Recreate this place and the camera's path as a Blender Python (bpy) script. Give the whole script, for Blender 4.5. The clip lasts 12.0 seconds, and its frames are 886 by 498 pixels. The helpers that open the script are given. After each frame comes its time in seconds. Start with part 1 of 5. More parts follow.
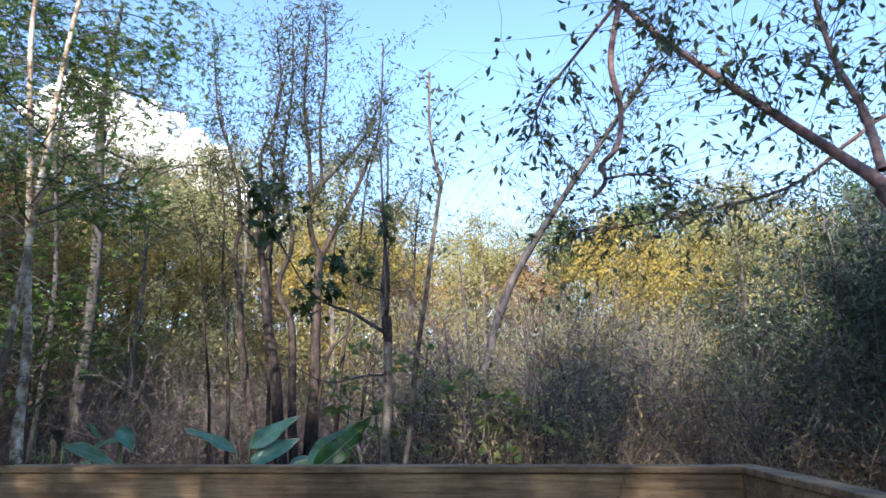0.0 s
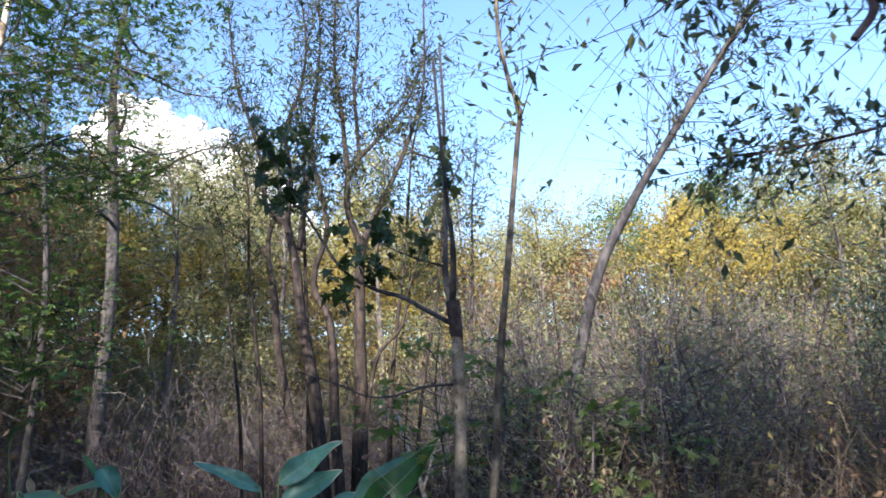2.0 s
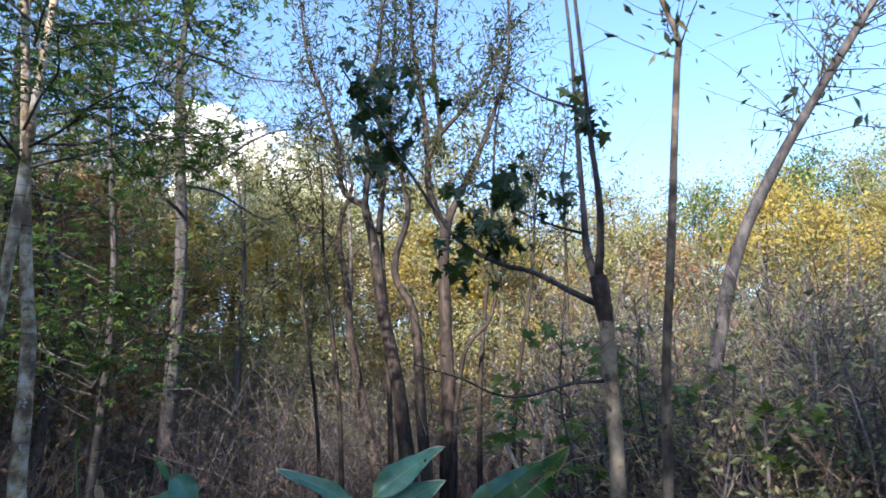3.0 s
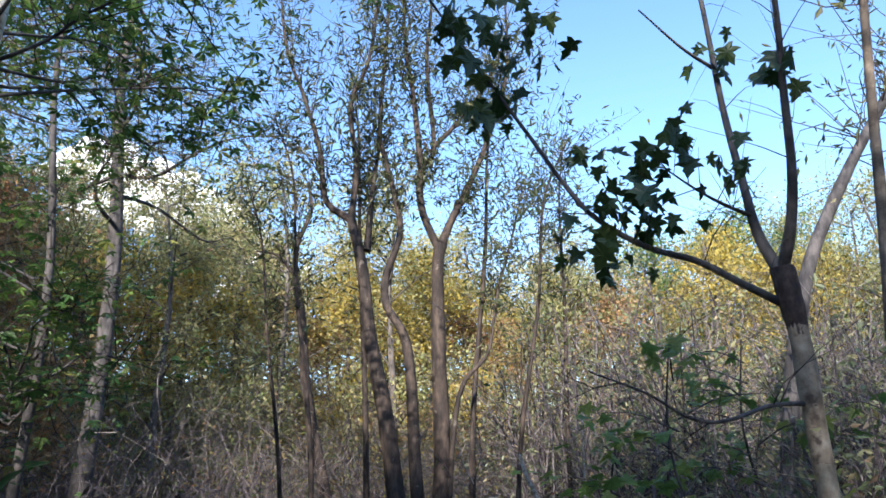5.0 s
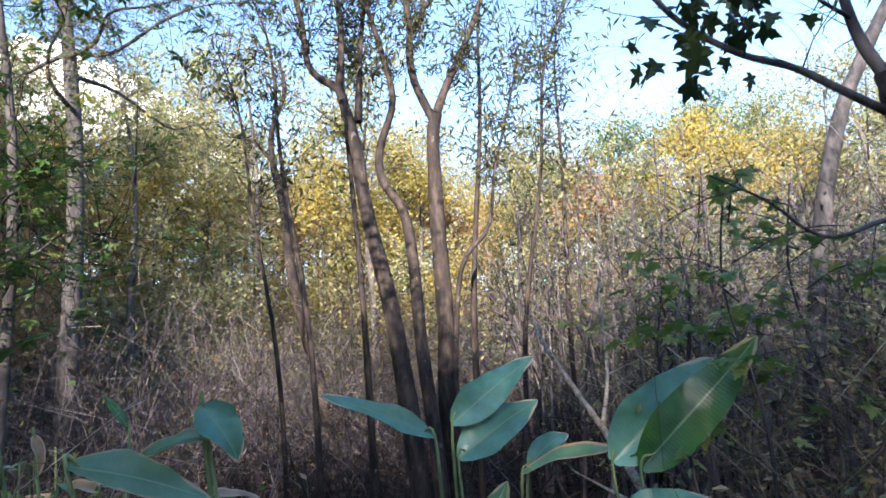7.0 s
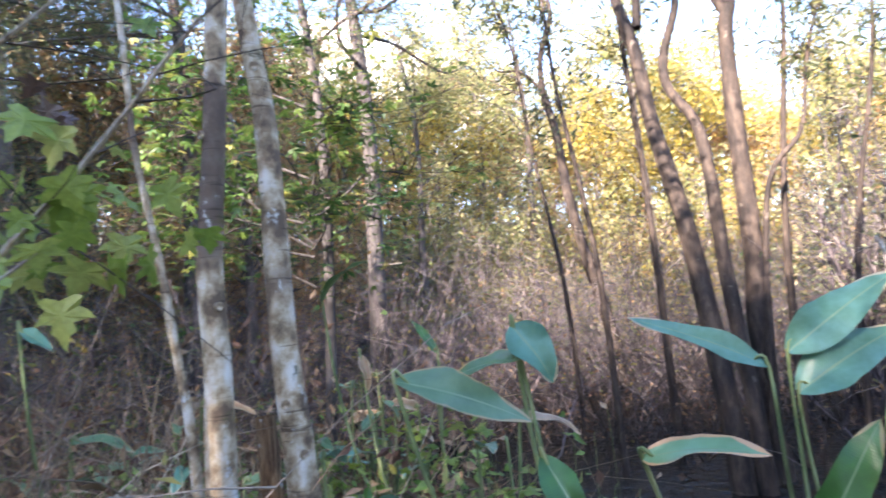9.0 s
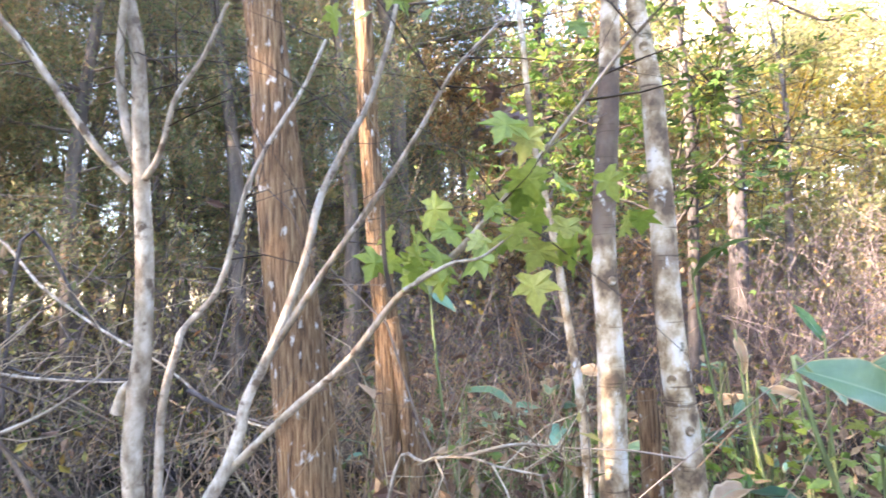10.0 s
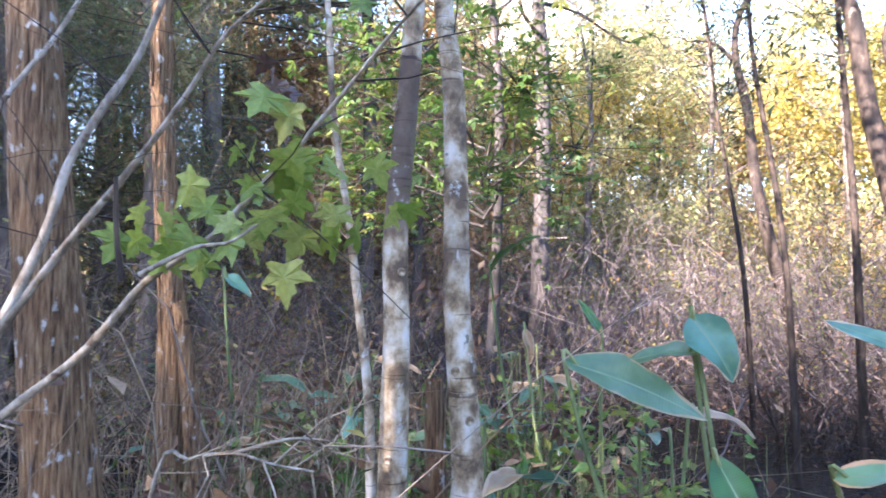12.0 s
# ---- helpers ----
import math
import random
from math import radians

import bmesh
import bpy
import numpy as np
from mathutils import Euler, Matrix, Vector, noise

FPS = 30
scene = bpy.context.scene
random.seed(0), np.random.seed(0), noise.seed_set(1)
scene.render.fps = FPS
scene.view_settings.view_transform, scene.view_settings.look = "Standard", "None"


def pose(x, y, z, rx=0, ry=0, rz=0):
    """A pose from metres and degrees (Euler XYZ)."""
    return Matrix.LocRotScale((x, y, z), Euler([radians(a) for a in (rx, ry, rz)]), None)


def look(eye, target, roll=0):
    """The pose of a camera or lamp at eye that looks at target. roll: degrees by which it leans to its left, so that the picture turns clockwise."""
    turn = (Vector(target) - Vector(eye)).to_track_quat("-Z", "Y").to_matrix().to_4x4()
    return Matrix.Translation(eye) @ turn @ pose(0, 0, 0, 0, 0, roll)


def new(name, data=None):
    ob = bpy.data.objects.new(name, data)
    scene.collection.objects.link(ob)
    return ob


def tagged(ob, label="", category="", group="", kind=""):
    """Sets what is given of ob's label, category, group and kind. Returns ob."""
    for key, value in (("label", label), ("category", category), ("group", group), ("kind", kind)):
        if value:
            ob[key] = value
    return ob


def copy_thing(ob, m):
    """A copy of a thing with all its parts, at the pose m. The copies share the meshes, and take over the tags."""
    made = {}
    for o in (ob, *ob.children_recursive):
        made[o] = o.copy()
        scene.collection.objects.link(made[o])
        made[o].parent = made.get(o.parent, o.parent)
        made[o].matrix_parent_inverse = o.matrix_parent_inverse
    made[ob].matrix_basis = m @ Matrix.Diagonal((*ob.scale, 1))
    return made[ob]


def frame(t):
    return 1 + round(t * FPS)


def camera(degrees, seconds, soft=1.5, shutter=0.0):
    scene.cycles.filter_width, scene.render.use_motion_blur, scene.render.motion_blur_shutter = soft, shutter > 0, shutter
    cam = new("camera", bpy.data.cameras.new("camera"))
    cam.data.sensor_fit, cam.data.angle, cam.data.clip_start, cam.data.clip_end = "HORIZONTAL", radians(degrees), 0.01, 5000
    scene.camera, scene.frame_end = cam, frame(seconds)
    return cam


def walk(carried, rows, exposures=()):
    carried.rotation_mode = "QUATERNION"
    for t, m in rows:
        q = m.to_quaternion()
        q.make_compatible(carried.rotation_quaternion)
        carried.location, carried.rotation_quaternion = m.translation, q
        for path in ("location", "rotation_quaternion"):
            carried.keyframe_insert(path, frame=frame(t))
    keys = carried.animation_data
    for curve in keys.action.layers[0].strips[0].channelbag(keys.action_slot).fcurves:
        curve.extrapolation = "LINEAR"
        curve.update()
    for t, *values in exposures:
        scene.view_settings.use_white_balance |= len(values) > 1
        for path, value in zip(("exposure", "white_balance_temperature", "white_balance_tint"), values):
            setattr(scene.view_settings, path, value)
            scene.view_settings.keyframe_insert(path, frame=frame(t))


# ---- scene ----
cam = camera(66.8, 12.0, soft=1.6, shutter=0.2)
PATH = [
    (0, (0.148, 0.199, 1.338), (0.064, 2.146, 1.79), -0.2),
    (0.5, (0.15, 0.6, 1.341), (0.03, 2.544, 1.799), -0.4),
    (1, (0.061, 1.04, 1.384), (-0.088, 2.982, 1.837), -1.8),
    (1.5, (0.0, 1.507, 1.429), (-0.18, 3.448, 1.877), -2.7),
    (2, (-0.185, 1.874, 1.445), (-0.399, 3.808, 1.907), -2.0),
    (2.5, (-0.387, 2.295, 1.458), (-0.719, 4.215, 1.909), -0.5),
    (3, (-0.688, 2.607, 1.479), (-1.066, 4.516, 1.939), -1.6),
    (3.2, (-0.803, 2.741, 1.483), (-1.181, 4.649, 1.949), -2.2),
    (4.8, (-1.645, 3.339, 1.426), (-1.775, 5.244, 2.021), -1.9),
    (5, (-1.685, 3.387, 1.421), (-1.795, 5.291, 2.023), -1.5),
    (5.5, (-1.839, 3.454, 1.404), (-1.911, 5.357, 2.015), -1.0),
    (6, (-1.848, 3.516, 1.399), (-1.873, 5.421, 2.009), -0.8),
    (6.5, (-1.924, 3.627, 1.308), (-1.914, 5.58, 1.742), -2.8),
    (6.7, (-1.983, 3.669, 1.289), (-1.976, 5.635, 1.655), -3.4),
    (8.3, (-2.188, 4.069, 1.167), (-2.425, 6.041, 1.401), -6.4),
    (8.5, (-2.22, 4.059, 1.178), (-2.563, 6.019, 1.382), -5.8),
    (9, (-2.228, 3.972, 1.211), (-3.027, 5.796, 1.397), -4.8),
    (9.5, (-2.267, 3.896, 1.226), (-3.516, 5.449, 1.405), -3.2),
    (10, (-2.296, 3.824, 1.227), (-3.875, 5.043, 1.387), -1.5),
    (10.5, (-2.334, 3.781, 1.233), (-3.995, 4.889, 1.354), 0.0),
    (11, (-2.314, 3.824, 1.233), (-3.96, 4.954, 1.352), 0.2),
    (11.5, (-2.293, 3.899, 1.229), (-3.731, 5.284, 1.344), 0.4),
    (12, (-2.274, 3.945, 1.235), (-3.487, 5.532, 1.349), 0.5),
]
EXPOSURES = [(0, 1.52, 5600, 14), (6.2, 1.4, 5500, 10), (6.7, 1.7, 5650, 13), (8.3, 2.5, 5750, 19), (9, 3.0, 6100, 21), (9.5, 3.45, 6600, 23), (10, 4.05, 7050, 25), (11.2, 4.05, 6800, 25), (12, 3.35, 5900, 25)]
walk(cam, [(t, look(e, g, r)) for t, e, g, r in PATH], EXPOSURES)

# ---- world, sun ----
SUN_FROM = Vector((-0.14, -0.90, 0.42)).normalized()
world = bpy.data.worlds.new("sky")
scene.world = world
world.use_nodes = True
wn = world.node_tree.nodes
sky = wn.new("ShaderNodeTexSky")
sky.sky_type = 'NISHITA'
sky.sun_disc = False
sky.sun_elevation = math.asin(SUN_FROM.z)
sky.sun_rotation = math.atan2(SUN_FROM.x, SUN_FROM.y)
sky.air_density, sky.dust_density, sky.ozone_density = 1.0, 0.3, 1.6
wn["Background"].inputs["Strength"].default_value = 0.15
world.node_tree.links.new(sky.outputs[0], wn["Background"].inputs["Color"])
sun = new("sun", bpy.data.lights.new("sun", 'SUN'))
sun.data.energy, sun.data.angle, sun.data.color = 4.6, radians(0.6), (1.0, 0.87, 0.68)
sun.matrix_world = look(SUN_FROM * 60, (0, 0, 0))

WATER = -0.30
rng = np.random.default_rng(11)
rnd = random.Random(5)


# ---- materials ----
def nodes_of(name):
    m = bpy.data.materials.new(name)
    m.use_nodes = True
    n = m.node_tree.nodes
    return m, n, m.node_tree.links, n["Principled BSDF"]


def ramp_of(n, stops):
    r = n.new("ShaderNodeValToRGB")
    while len(r.color_ramp.elements) < len(stops):
        r.color_ramp.elements.new(0.5)
    for e, (p, c) in zip(r.color_ramp.elements, stops):
        e.position, e.color = p, (*c, 1)
    return r


def noise_of(n, links, scale, stretch=(1, 1, 1), detail=4, rough=0.6):
    tc, mp, nz = n.new("ShaderNodeTexCoord"), n.new("ShaderNodeMapping"), n.new("ShaderNodeTexNoise")
    mp.inputs["Scale"].default_value = stretch
    nz.inputs["Scale"].default_value, nz.inputs["Detail"].default_value, nz.inputs["Roughness"].default_value = scale, detail, rough
    links.new(tc.outputs["Object"], mp.inputs["Vector"])
    links.new(mp.outputs[0], nz.inputs["Vector"])
    return nz


def mixed(n, links, fac, a, b, mode='MIX'):
    x = n.new("ShaderNodeMix")
    x.data_type, x.blend_type = 'RGBA', mode
    if isinstance(fac, float):
        x.inputs[0].default_value = fac
    else:
        links.new(fac, x.inputs[0])
    for s, v in ((x.inputs[6], a), (x.inputs[7], b)):
        if isinstance(v, tuple):
            s.default_value = (*v, 1)
        else:
            links.new(v, s)
    return x.outputs[2]


def bumped(n, links, height, strength, dist, bsdf):
    b = n.new("ShaderNodeBump")
    b.inputs["Strength"].default_value, b.inputs["Distance"].default_value = strength, dist
    links.new(height, b.inputs["Height"])
    links.new(b.outputs[0], bsdf.inputs["Normal"])


def bark(name, dark, mid, light, scale, stretch, bump=0.5, patch=None, patch_at=0.62, patch_scale=9.0, patch_stretch=(1, 1, 1), dist=0.01):
    m, n, links, b = nodes_of(name)
    a = noise_of(n, links, scale, stretch, 6, 0.65)
    r = ramp_of(n, [(0.36, dark), (0.5, mid), (0.64, light)])
    links.new(a.outputs["Fac"], r.inputs[0])
    col = r.outputs[0]
    broad = noise_of(n, links, 2.6, (1, 1, 0.7), 3)
    br = ramp_of(n, [(0.35, (0.62, 0.6, 0.58)), (0.65, (1, 1, 1))])
    links.new(broad.outputs["Fac"], br.inputs[0])
    col = mixed(n, links, 1.0, col, br.outputs[0], 'MULTIPLY')
    if patch:
        p = noise_of(n, links, patch_scale, patch_stretch, 5, 0.55)
        pr = ramp_of(n, [(patch_at - 0.02, (0, 0, 0)), (patch_at + 0.06, (1, 1, 1))])
        links.new(p.outputs["Fac"], pr.inputs[0])
        col = mixed(n, links, pr.outputs[0], col, patch)
    links.new(col, b.inputs["Base Color"])
    b.inputs["Roughness"].default_value = 0.85
    bumped(n, links, a.outputs["Fac"], bump, dist, b)
    return m


def leafy(name, stops, rough=0.5, translucent=0.35):
    """Leaves: the colour goes by the leaf, with some light passing through."""
    m, n, links, b = nodes_of(name)
    g = n.new("ShaderNodeNewGeometry")
    r = ramp_of(n, stops)
    links.new(g.outputs["Random Per Island"], r.inputs[0])
    nz = noise_of(n, links, 30, (1, 1, 1), 2)
    nr = ramp_of(n, [(0.3, (0.65, 0.65, 0.65)), (0.7, (1.1, 1.1, 1.1))])
    links.new(nz.outputs["Fac"], nr.inputs[0])
    col = mixed(n, links, 1.0, r.outputs[0], nr.outputs[0], 'MULTIPLY')
    links.new(col, b.inputs["Base Color"])
    b.inputs["Roughness"].default_value = rough
    t, mx = n.new("ShaderNodeBsdfTranslucent"), n.new("ShaderNodeMixShader")
    links.new(col, t.inputs["Color"])
    mx.inputs[0].default_value = translucent
    links.new(b.outputs[0], mx.inputs[1])
    links.new(t.outputs[0], mx.inputs[2])
    links.new(mx.outputs[0], n["Material Output"].inputs["Surface"])
    return m


def stems(name, stops, rough=0.85):
    m, n, links, b = nodes_of(name)
    g = n.new("ShaderNodeNewGeometry")
    r = ramp_of(n, stops)
    links.new(g.outputs["Random Per Island"], r.inputs[0])
    nz = noise_of(n, links, 14, (1, 1, 0.3), 4)
    nr = ramp_of(n, [(0.3, (0.55, 0.55, 0.55)), (0.7, (1.15, 1.15, 1.15))])
    links.new(nz.outputs["Fac"], nr.inputs[0])
    links.new(mixed(n, links, 1.0, r.outputs[0], nr.outputs[0], 'MULTIPLY'), b.inputs["Base Color"])
    b.inputs["Roughness"].default_value = rough
    return m


def wood(name, c1, c2, c3):
    m, n, links, b = nodes_of(name)
    a = noise_of(n, links, 5, (0.5, 9, 9), 6, 0.7)
    r = ramp_of(n, [(0.3, c1), (0.5, c2), (0.7, c3)])
    links.new(a.outputs["Fac"], r.inputs[0])
    s = noise_of(n, links, 2.2, (1, 1.5, 1.5), 4)
    sr = ramp_of(n, [(0.38, (0.42, 0.4, 0.38)), (0.62, (1, 1, 1))])
    links.new(s.outputs["Fac"], sr.inputs[0])
    o = n.new("ShaderNodeObjectInfo")
    orr = ramp_of(n, [(0.0, (0.8, 0.8, 0.8)), (1.0, (1.1, 1.08, 1.05))])
    links.new(o.outputs["Random"], orr.inputs[0])
    col = mixed(n, links, 1.0, r.outputs[0], sr.outputs[0], 'MULTIPLY')
    links.new(mixed(n, links, 1.0, col, orr.outputs[0], 'MULTIPLY'), b.inputs["Base Color"])
    b.inputs["Roughness"].default_value = 0.8
    bumped(n, links, a.outputs["Fac"], 0.5, 0.004, b)
    return m


def ground_mat():
    m, n, links, b = nodes_of("mud_and_leaf_litter")
    a = noise_of(n, links, 16, (1, 1, 1), 6, 0.7)
    r = ramp_of(n, [(0.35, (0.012, 0.01, 0.008)), (0.5, (0.032, 0.025, 0.017)), (0.62, (0.08, 0.056, 0.036)), (0.75, (0.16, 0.12, 0.08))])
    links.new(a.outputs["Fac"], r.inputs[0])
    s = noise_of(n, links, 1.3, (1, 1, 1), 3)
    sr = ramp_of(n, [(0.4, (0.5, 0.5, 0.45)), (0.65, (1, 1, 1))])
    links.new(s.outputs["Fac"], sr.inputs[0])
    links.new(mixed(n, links, 1.0, r.outputs[0], sr.outputs[0], 'MULTIPLY'), b.inputs["Base Color"])
    b.inputs["Roughness"].default_value = 0.9
    bumped(n, links, a.outputs["Fac"], 0.8, 0.03, b)
    return m


def water_mat():
    m, n, links, b = nodes_of("dark_swamp_water")
    b.inputs["Base Color"].default_value = (0.012, 0.011, 0.008, 1)
    b.inputs["Roughness"].default_value = 0.04
    b.inputs["IOR"].default_value = 1.33
    a = noise_of(n, links, 7, (1, 1, 1), 3)
    bumped(n, links, a.outputs["Fac"], 1.0, 0.14, b)
    return m


def thalia_mat(name, blade, under, edge, edge_at):
    """Broad waxy leaf: fine side veins, pale midrib, dry margin; u runs along, v across."""
    m, n, links, b = nodes_of(name)
    uv, sep = n.new("ShaderNodeUVMap"), n.new("ShaderNodeSeparateXYZ")
    links.new(uv.outputs[0], sep.inputs[0])
    a = noise_of(n, links, 9, (1, 1, 1), 4)
    r = ramp_of(n, [(0.3, under), (0.65, blade)])
    links.new(a.outputs["Fac"], r.inputs[0])
    w = n.new("ShaderNodeMath")
    w.operation = 'SUBTRACT'
    links.new(sep.outputs[1], w.inputs[0])
    w.inputs[1].default_value = 0.5
    ab = n.new("ShaderNodeMath")
    ab.operation = 'ABSOLUTE'
    links.new(w.outputs[0], ab.inputs[0])
    rib = ramp_of(n, [(0.0, (1, 1, 1)), (0.035, (0, 0, 0))])
    links.new(ab.outputs[0], rib.inputs[0])
    col = mixed(n, links, rib.outputs[0], r.outputs[0], (0.22, 0.30, 0.16))
    ad = n.new("ShaderNodeMath")
    ad.operation = 'MULTIPLY_ADD'
    links.new(a.outputs["Fac"], ad.inputs[0])
    ad.inputs[1].default_value = 0.3
    tip = n.new("ShaderNodeMapRange")
    tip.inputs["From Min"].default_value, tip.inputs["From Max"].default_value = 0.72, 1.0
    tip.inputs["To Min"].default_value, tip.inputs["To Max"].default_value = 0.0, 0.34
    links.new(sep.outputs[0], tip.inputs["Value"])
    plus = n.new("ShaderNodeMath")
    links.new(tip.outputs[0], plus.inputs[0])
    links.new(ab.outputs[0], plus.inputs[1])
    links.new(plus.outputs[0], ad.inputs[2])
    ed = ramp_of(n, [(edge_at, (0, 0, 0)), (edge_at + 0.05, (1, 1, 1))])
    links.new(ad.outputs[0], ed.inputs[0])
    col = mixed(n, links, ed.outputs[0], col, edge)
    links.new(col, b.inputs["Base Color"])
    b.inputs["Roughness"].default_value = 0.3
    wv = n.new("ShaderNodeTexWave")
    wv.inputs["Scale"].default_value, wv.inputs["Distortion"].default_value = 14, 1.5
    links.new(uv.outputs[0], wv.inputs["Vector"])
    bumped(n, links, wv.outputs["Fac"], 0.14, 0.003, b)
    t, mx = n.new("ShaderNodeBsdfTranslucent"), n.new("ShaderNodeMixShader")
    links.new(col, t.inputs["Color"])
    mx.inputs[0].default_value = 0.2
    links.new(b.outputs[0], mx.inputs[1])
    links.new(t.outputs[0], mx.inputs[2])
    links.new(mx.outputs[0], n["Material Output"].inputs["Surface"])
    return m


def birch_mat(name, band=None):
    """Smooth bark in cream, tan and brown blotches, with pale lichen and thin dark rings."""
    m, n, links, b = nodes_of(name)
    a = noise_of(n, links, 13, (1, 1, 0.75), 4, 0.62)
    r = ramp_of(n, [(0.38, (0.12, 0.08, 0.05)), (0.47, (0.30, 0.215, 0.13)), (0.55, (0.50, 0.41, 0.29)), (0.66, (0.66, 0.62, 0.56))])
    links.new(a.outputs["Fac"], r.inputs[0])
    sleeve = noise_of(n, links, 1.7, (0.4, 0.4, 1), 3, 0.6)
    sr = ramp_of(n, [(0.54, (0, 0, 0)), (0.62, (0.85, 0.85, 0.85))])
    links.new(sleeve.outputs["Fac"], sr.inputs[0])
    col = mixed(n, links, sr.outputs[0], r.outputs[0], (0.15, 0.10, 0.07))
    if band:
        tc, sp, ad = n.new("ShaderNodeTexCoord"), n.new("ShaderNodeSeparateXYZ"), n.new("ShaderNodeMath")
        links.new(tc.outputs["Object"], sp.inputs[0])
        ad.operation = 'MULTIPLY_ADD'
        links.new(a.outputs["Fac"], ad.inputs[0])
        ad.inputs[1].default_value = 0.5
        links.new(sp.outputs[2], ad.inputs[2])
        dv = n.new("ShaderNodeMath")
        dv.operation = 'DIVIDE'
        links.new(ad.outputs[0], dv.inputs[0])
        dv.inputs[1].default_value = 4.0
        lo, hi = (band[0] + 0.25) / 4, (band[1] + 0.25) / 4
        bd = ramp_of(n, [(lo - 0.03, (0, 0, 0)), (lo + 0.02, (0.85, 0.85, 0.85)), (hi - 0.02, (0.85, 0.85, 0.85)), (hi + 0.03, (0, 0, 0))])
        links.new(dv.outputs[0], bd.inputs[0])
        col = mixed(n, links, bd.outputs[0], col, (0.085, 0.055, 0.04))
    lich = noise_of(n, links, 12, (1, 1, 0.7), 7, 0.72)
    lr = ramp_of(n, [(0.60, (0, 0, 0)), (0.66, (0.85, 0.85, 0.85))])
    links.new(lich.outputs["Fac"], lr.inputs[0])
    col = mixed(n, links, lr.outputs[0], col, (0.68, 0.69, 0.67))
    moss = noise_of(n, links, 9, (1, 1, 1.3), 5, 0.65)
    mr = ramp_of(n, [(0.63, (0, 0, 0)), (0.68, (0.8, 0.8, 0.8))])
    links.new(moss.outputs["Fac"], mr.inputs[0])
    col = mixed(n, links, mr.outputs[0], col, (0.10, 0.085, 0.035))
    ring = noise_of(n, links, 7, (0.5, 0.5, 9), 3, 0.6)
    rr = ramp_of(n, [(0.62, (1, 1, 1)), (0.68, (0.4, 0.36, 0.33))])
    links.new(ring.outputs["Fac"], rr.inputs[0])
    links.new(mixed(n, links, 1.0, col, rr.outputs[0], 'MULTIPLY'), b.inputs["Base Color"])
    b.inputs["Roughness"].default_value = 0.75
    bumped(n, links, ring.outputs["Fac"], 0.35, 0.006, b)
    return m


M_WILLOW = bark("willow_bark", (0.019, 0.013, 0.011), (0.048, 0.033, 0.026), (0.105, 0.074, 0.055), 16, (1, 1, 0.3), 0.9, patch=(0.13, 0.105, 0.085), patch_at=0.66, patch_scale=14)
M_BIRCH = birch_mat("mottled_grey_bark")
M_BIRCH_BAND = birch_mat("mottled_bark_with_dark_band", (1.5, 1.86))
M_CYPRESS = bark("fibrous_cypress_bark", (0.07, 0.038, 0.022), (0.31, 0.18, 0.09), (0.52, 0.36, 0.21), 95, (1, 1, 0.07), 1.0,
                 patch=(0.62, 0.62, 0.6), patch_at=0.63, patch_scale=27, patch_stretch=(1, 1, 0.6), dist=0.03)
M_PALE = bark("pale_sapling_bark", (0.21, 0.16, 0.115), (0.40, 0.34, 0.265), (0.60, 0.54, 0.46), 30, (1, 1, 0.6), 0.5,
              patch=(0.12, 0.085, 0.06), patch_at=0.6, patch_scale=26, dist=0.004)
M_TAN = bark("tan_sapling_bark", (0.06, 0.045, 0.035), (0.17, 0.13, 0.095), (0.34, 0.27, 0.2), 10, (1, 1, 0.8), 0.5,
             patch=(0.05, 0.035, 0.028), patch_at=0.57, patch_scale=5, patch_stretch=(1, 1, 0.8), dist=0.006)
M_TANPALE = bark("flaking_tan_bark", (0.16, 0.115, 0.075), (0.33, 0.255, 0.18), (0.5, 0.41, 0.31), 12, (1, 1, 0.8), 0.6,
                 patch=(0.08, 0.055, 0.04), patch_at=0.6, patch_scale=11, dist=0.008)
M_MAPLEBARK = bark("grey_maple_bark", (0.03, 0.026, 0.028), (0.075, 0.066, 0.066), (0.15, 0.13, 0.125), 14, (1, 1, 0.4), 0.5)
M_SLEEVE = bark("brown_flaking_bark", (0.03, 0.02, 0.018), (0.07, 0.045, 0.038), (0.15, 0.105, 0.085), 22, (1, 1, 0.6), 0.7)
M_RED = bark("reddish_twig_bark", (0.12, 0.075, 0.068), (0.27, 0.165, 0.145), (0.42, 0.29, 0.25), 14, (1, 1, 1), 0.4)
M_GREYTREE = bark("far_tree_bark", (0.06, 0.048, 0.042), (0.14, 0.115, 0.097), (0.24, 0.2, 0.17), 4, (1, 1, 0.3), 0.5)
M_THICKET = stems("thicket_stems", [(0.0, (0.038, 0.028, 0.034)), (0.45, (0.11, 0.087, 0.097)), (0.8, (0.20, 0.163, 0.165)), (1.0, (0.32, 0.275, 0.255))])
M_DRY = stems("dry_pale_stems", [(0.0, (0.14, 0.10, 0.065)), (0.5, (0.3, 0.23, 0.15)), (1.0, (0.5, 0.42, 0.3))])
# wet stems, darkened further to stand for shade at the thicket's foot
M_WET_SHADED = stems("wet_shade_dark_stems", [(0.0, (0.012, 0.009, 0.008)), (0.6, (0.04, 0.028, 0.023)), (1.0, (0.10, 0.07, 0.055))], 0.6)
M_BRUSH = stems("grey_brush_stems", [(0.0, (0.065, 0.049, 0.047)), (0.5, (0.155, 0.122, 0.113)), (1.0, (0.31, 0.26, 0.225))])
M_RUST = stems("rusty_dry_stems", [(0.0, (0.09, 0.052, 0.035)), (0.5, (0.27, 0.17, 0.105)), (0.85, (0.42, 0.3, 0.19)), (1.0, (0.56, 0.47, 0.34))])
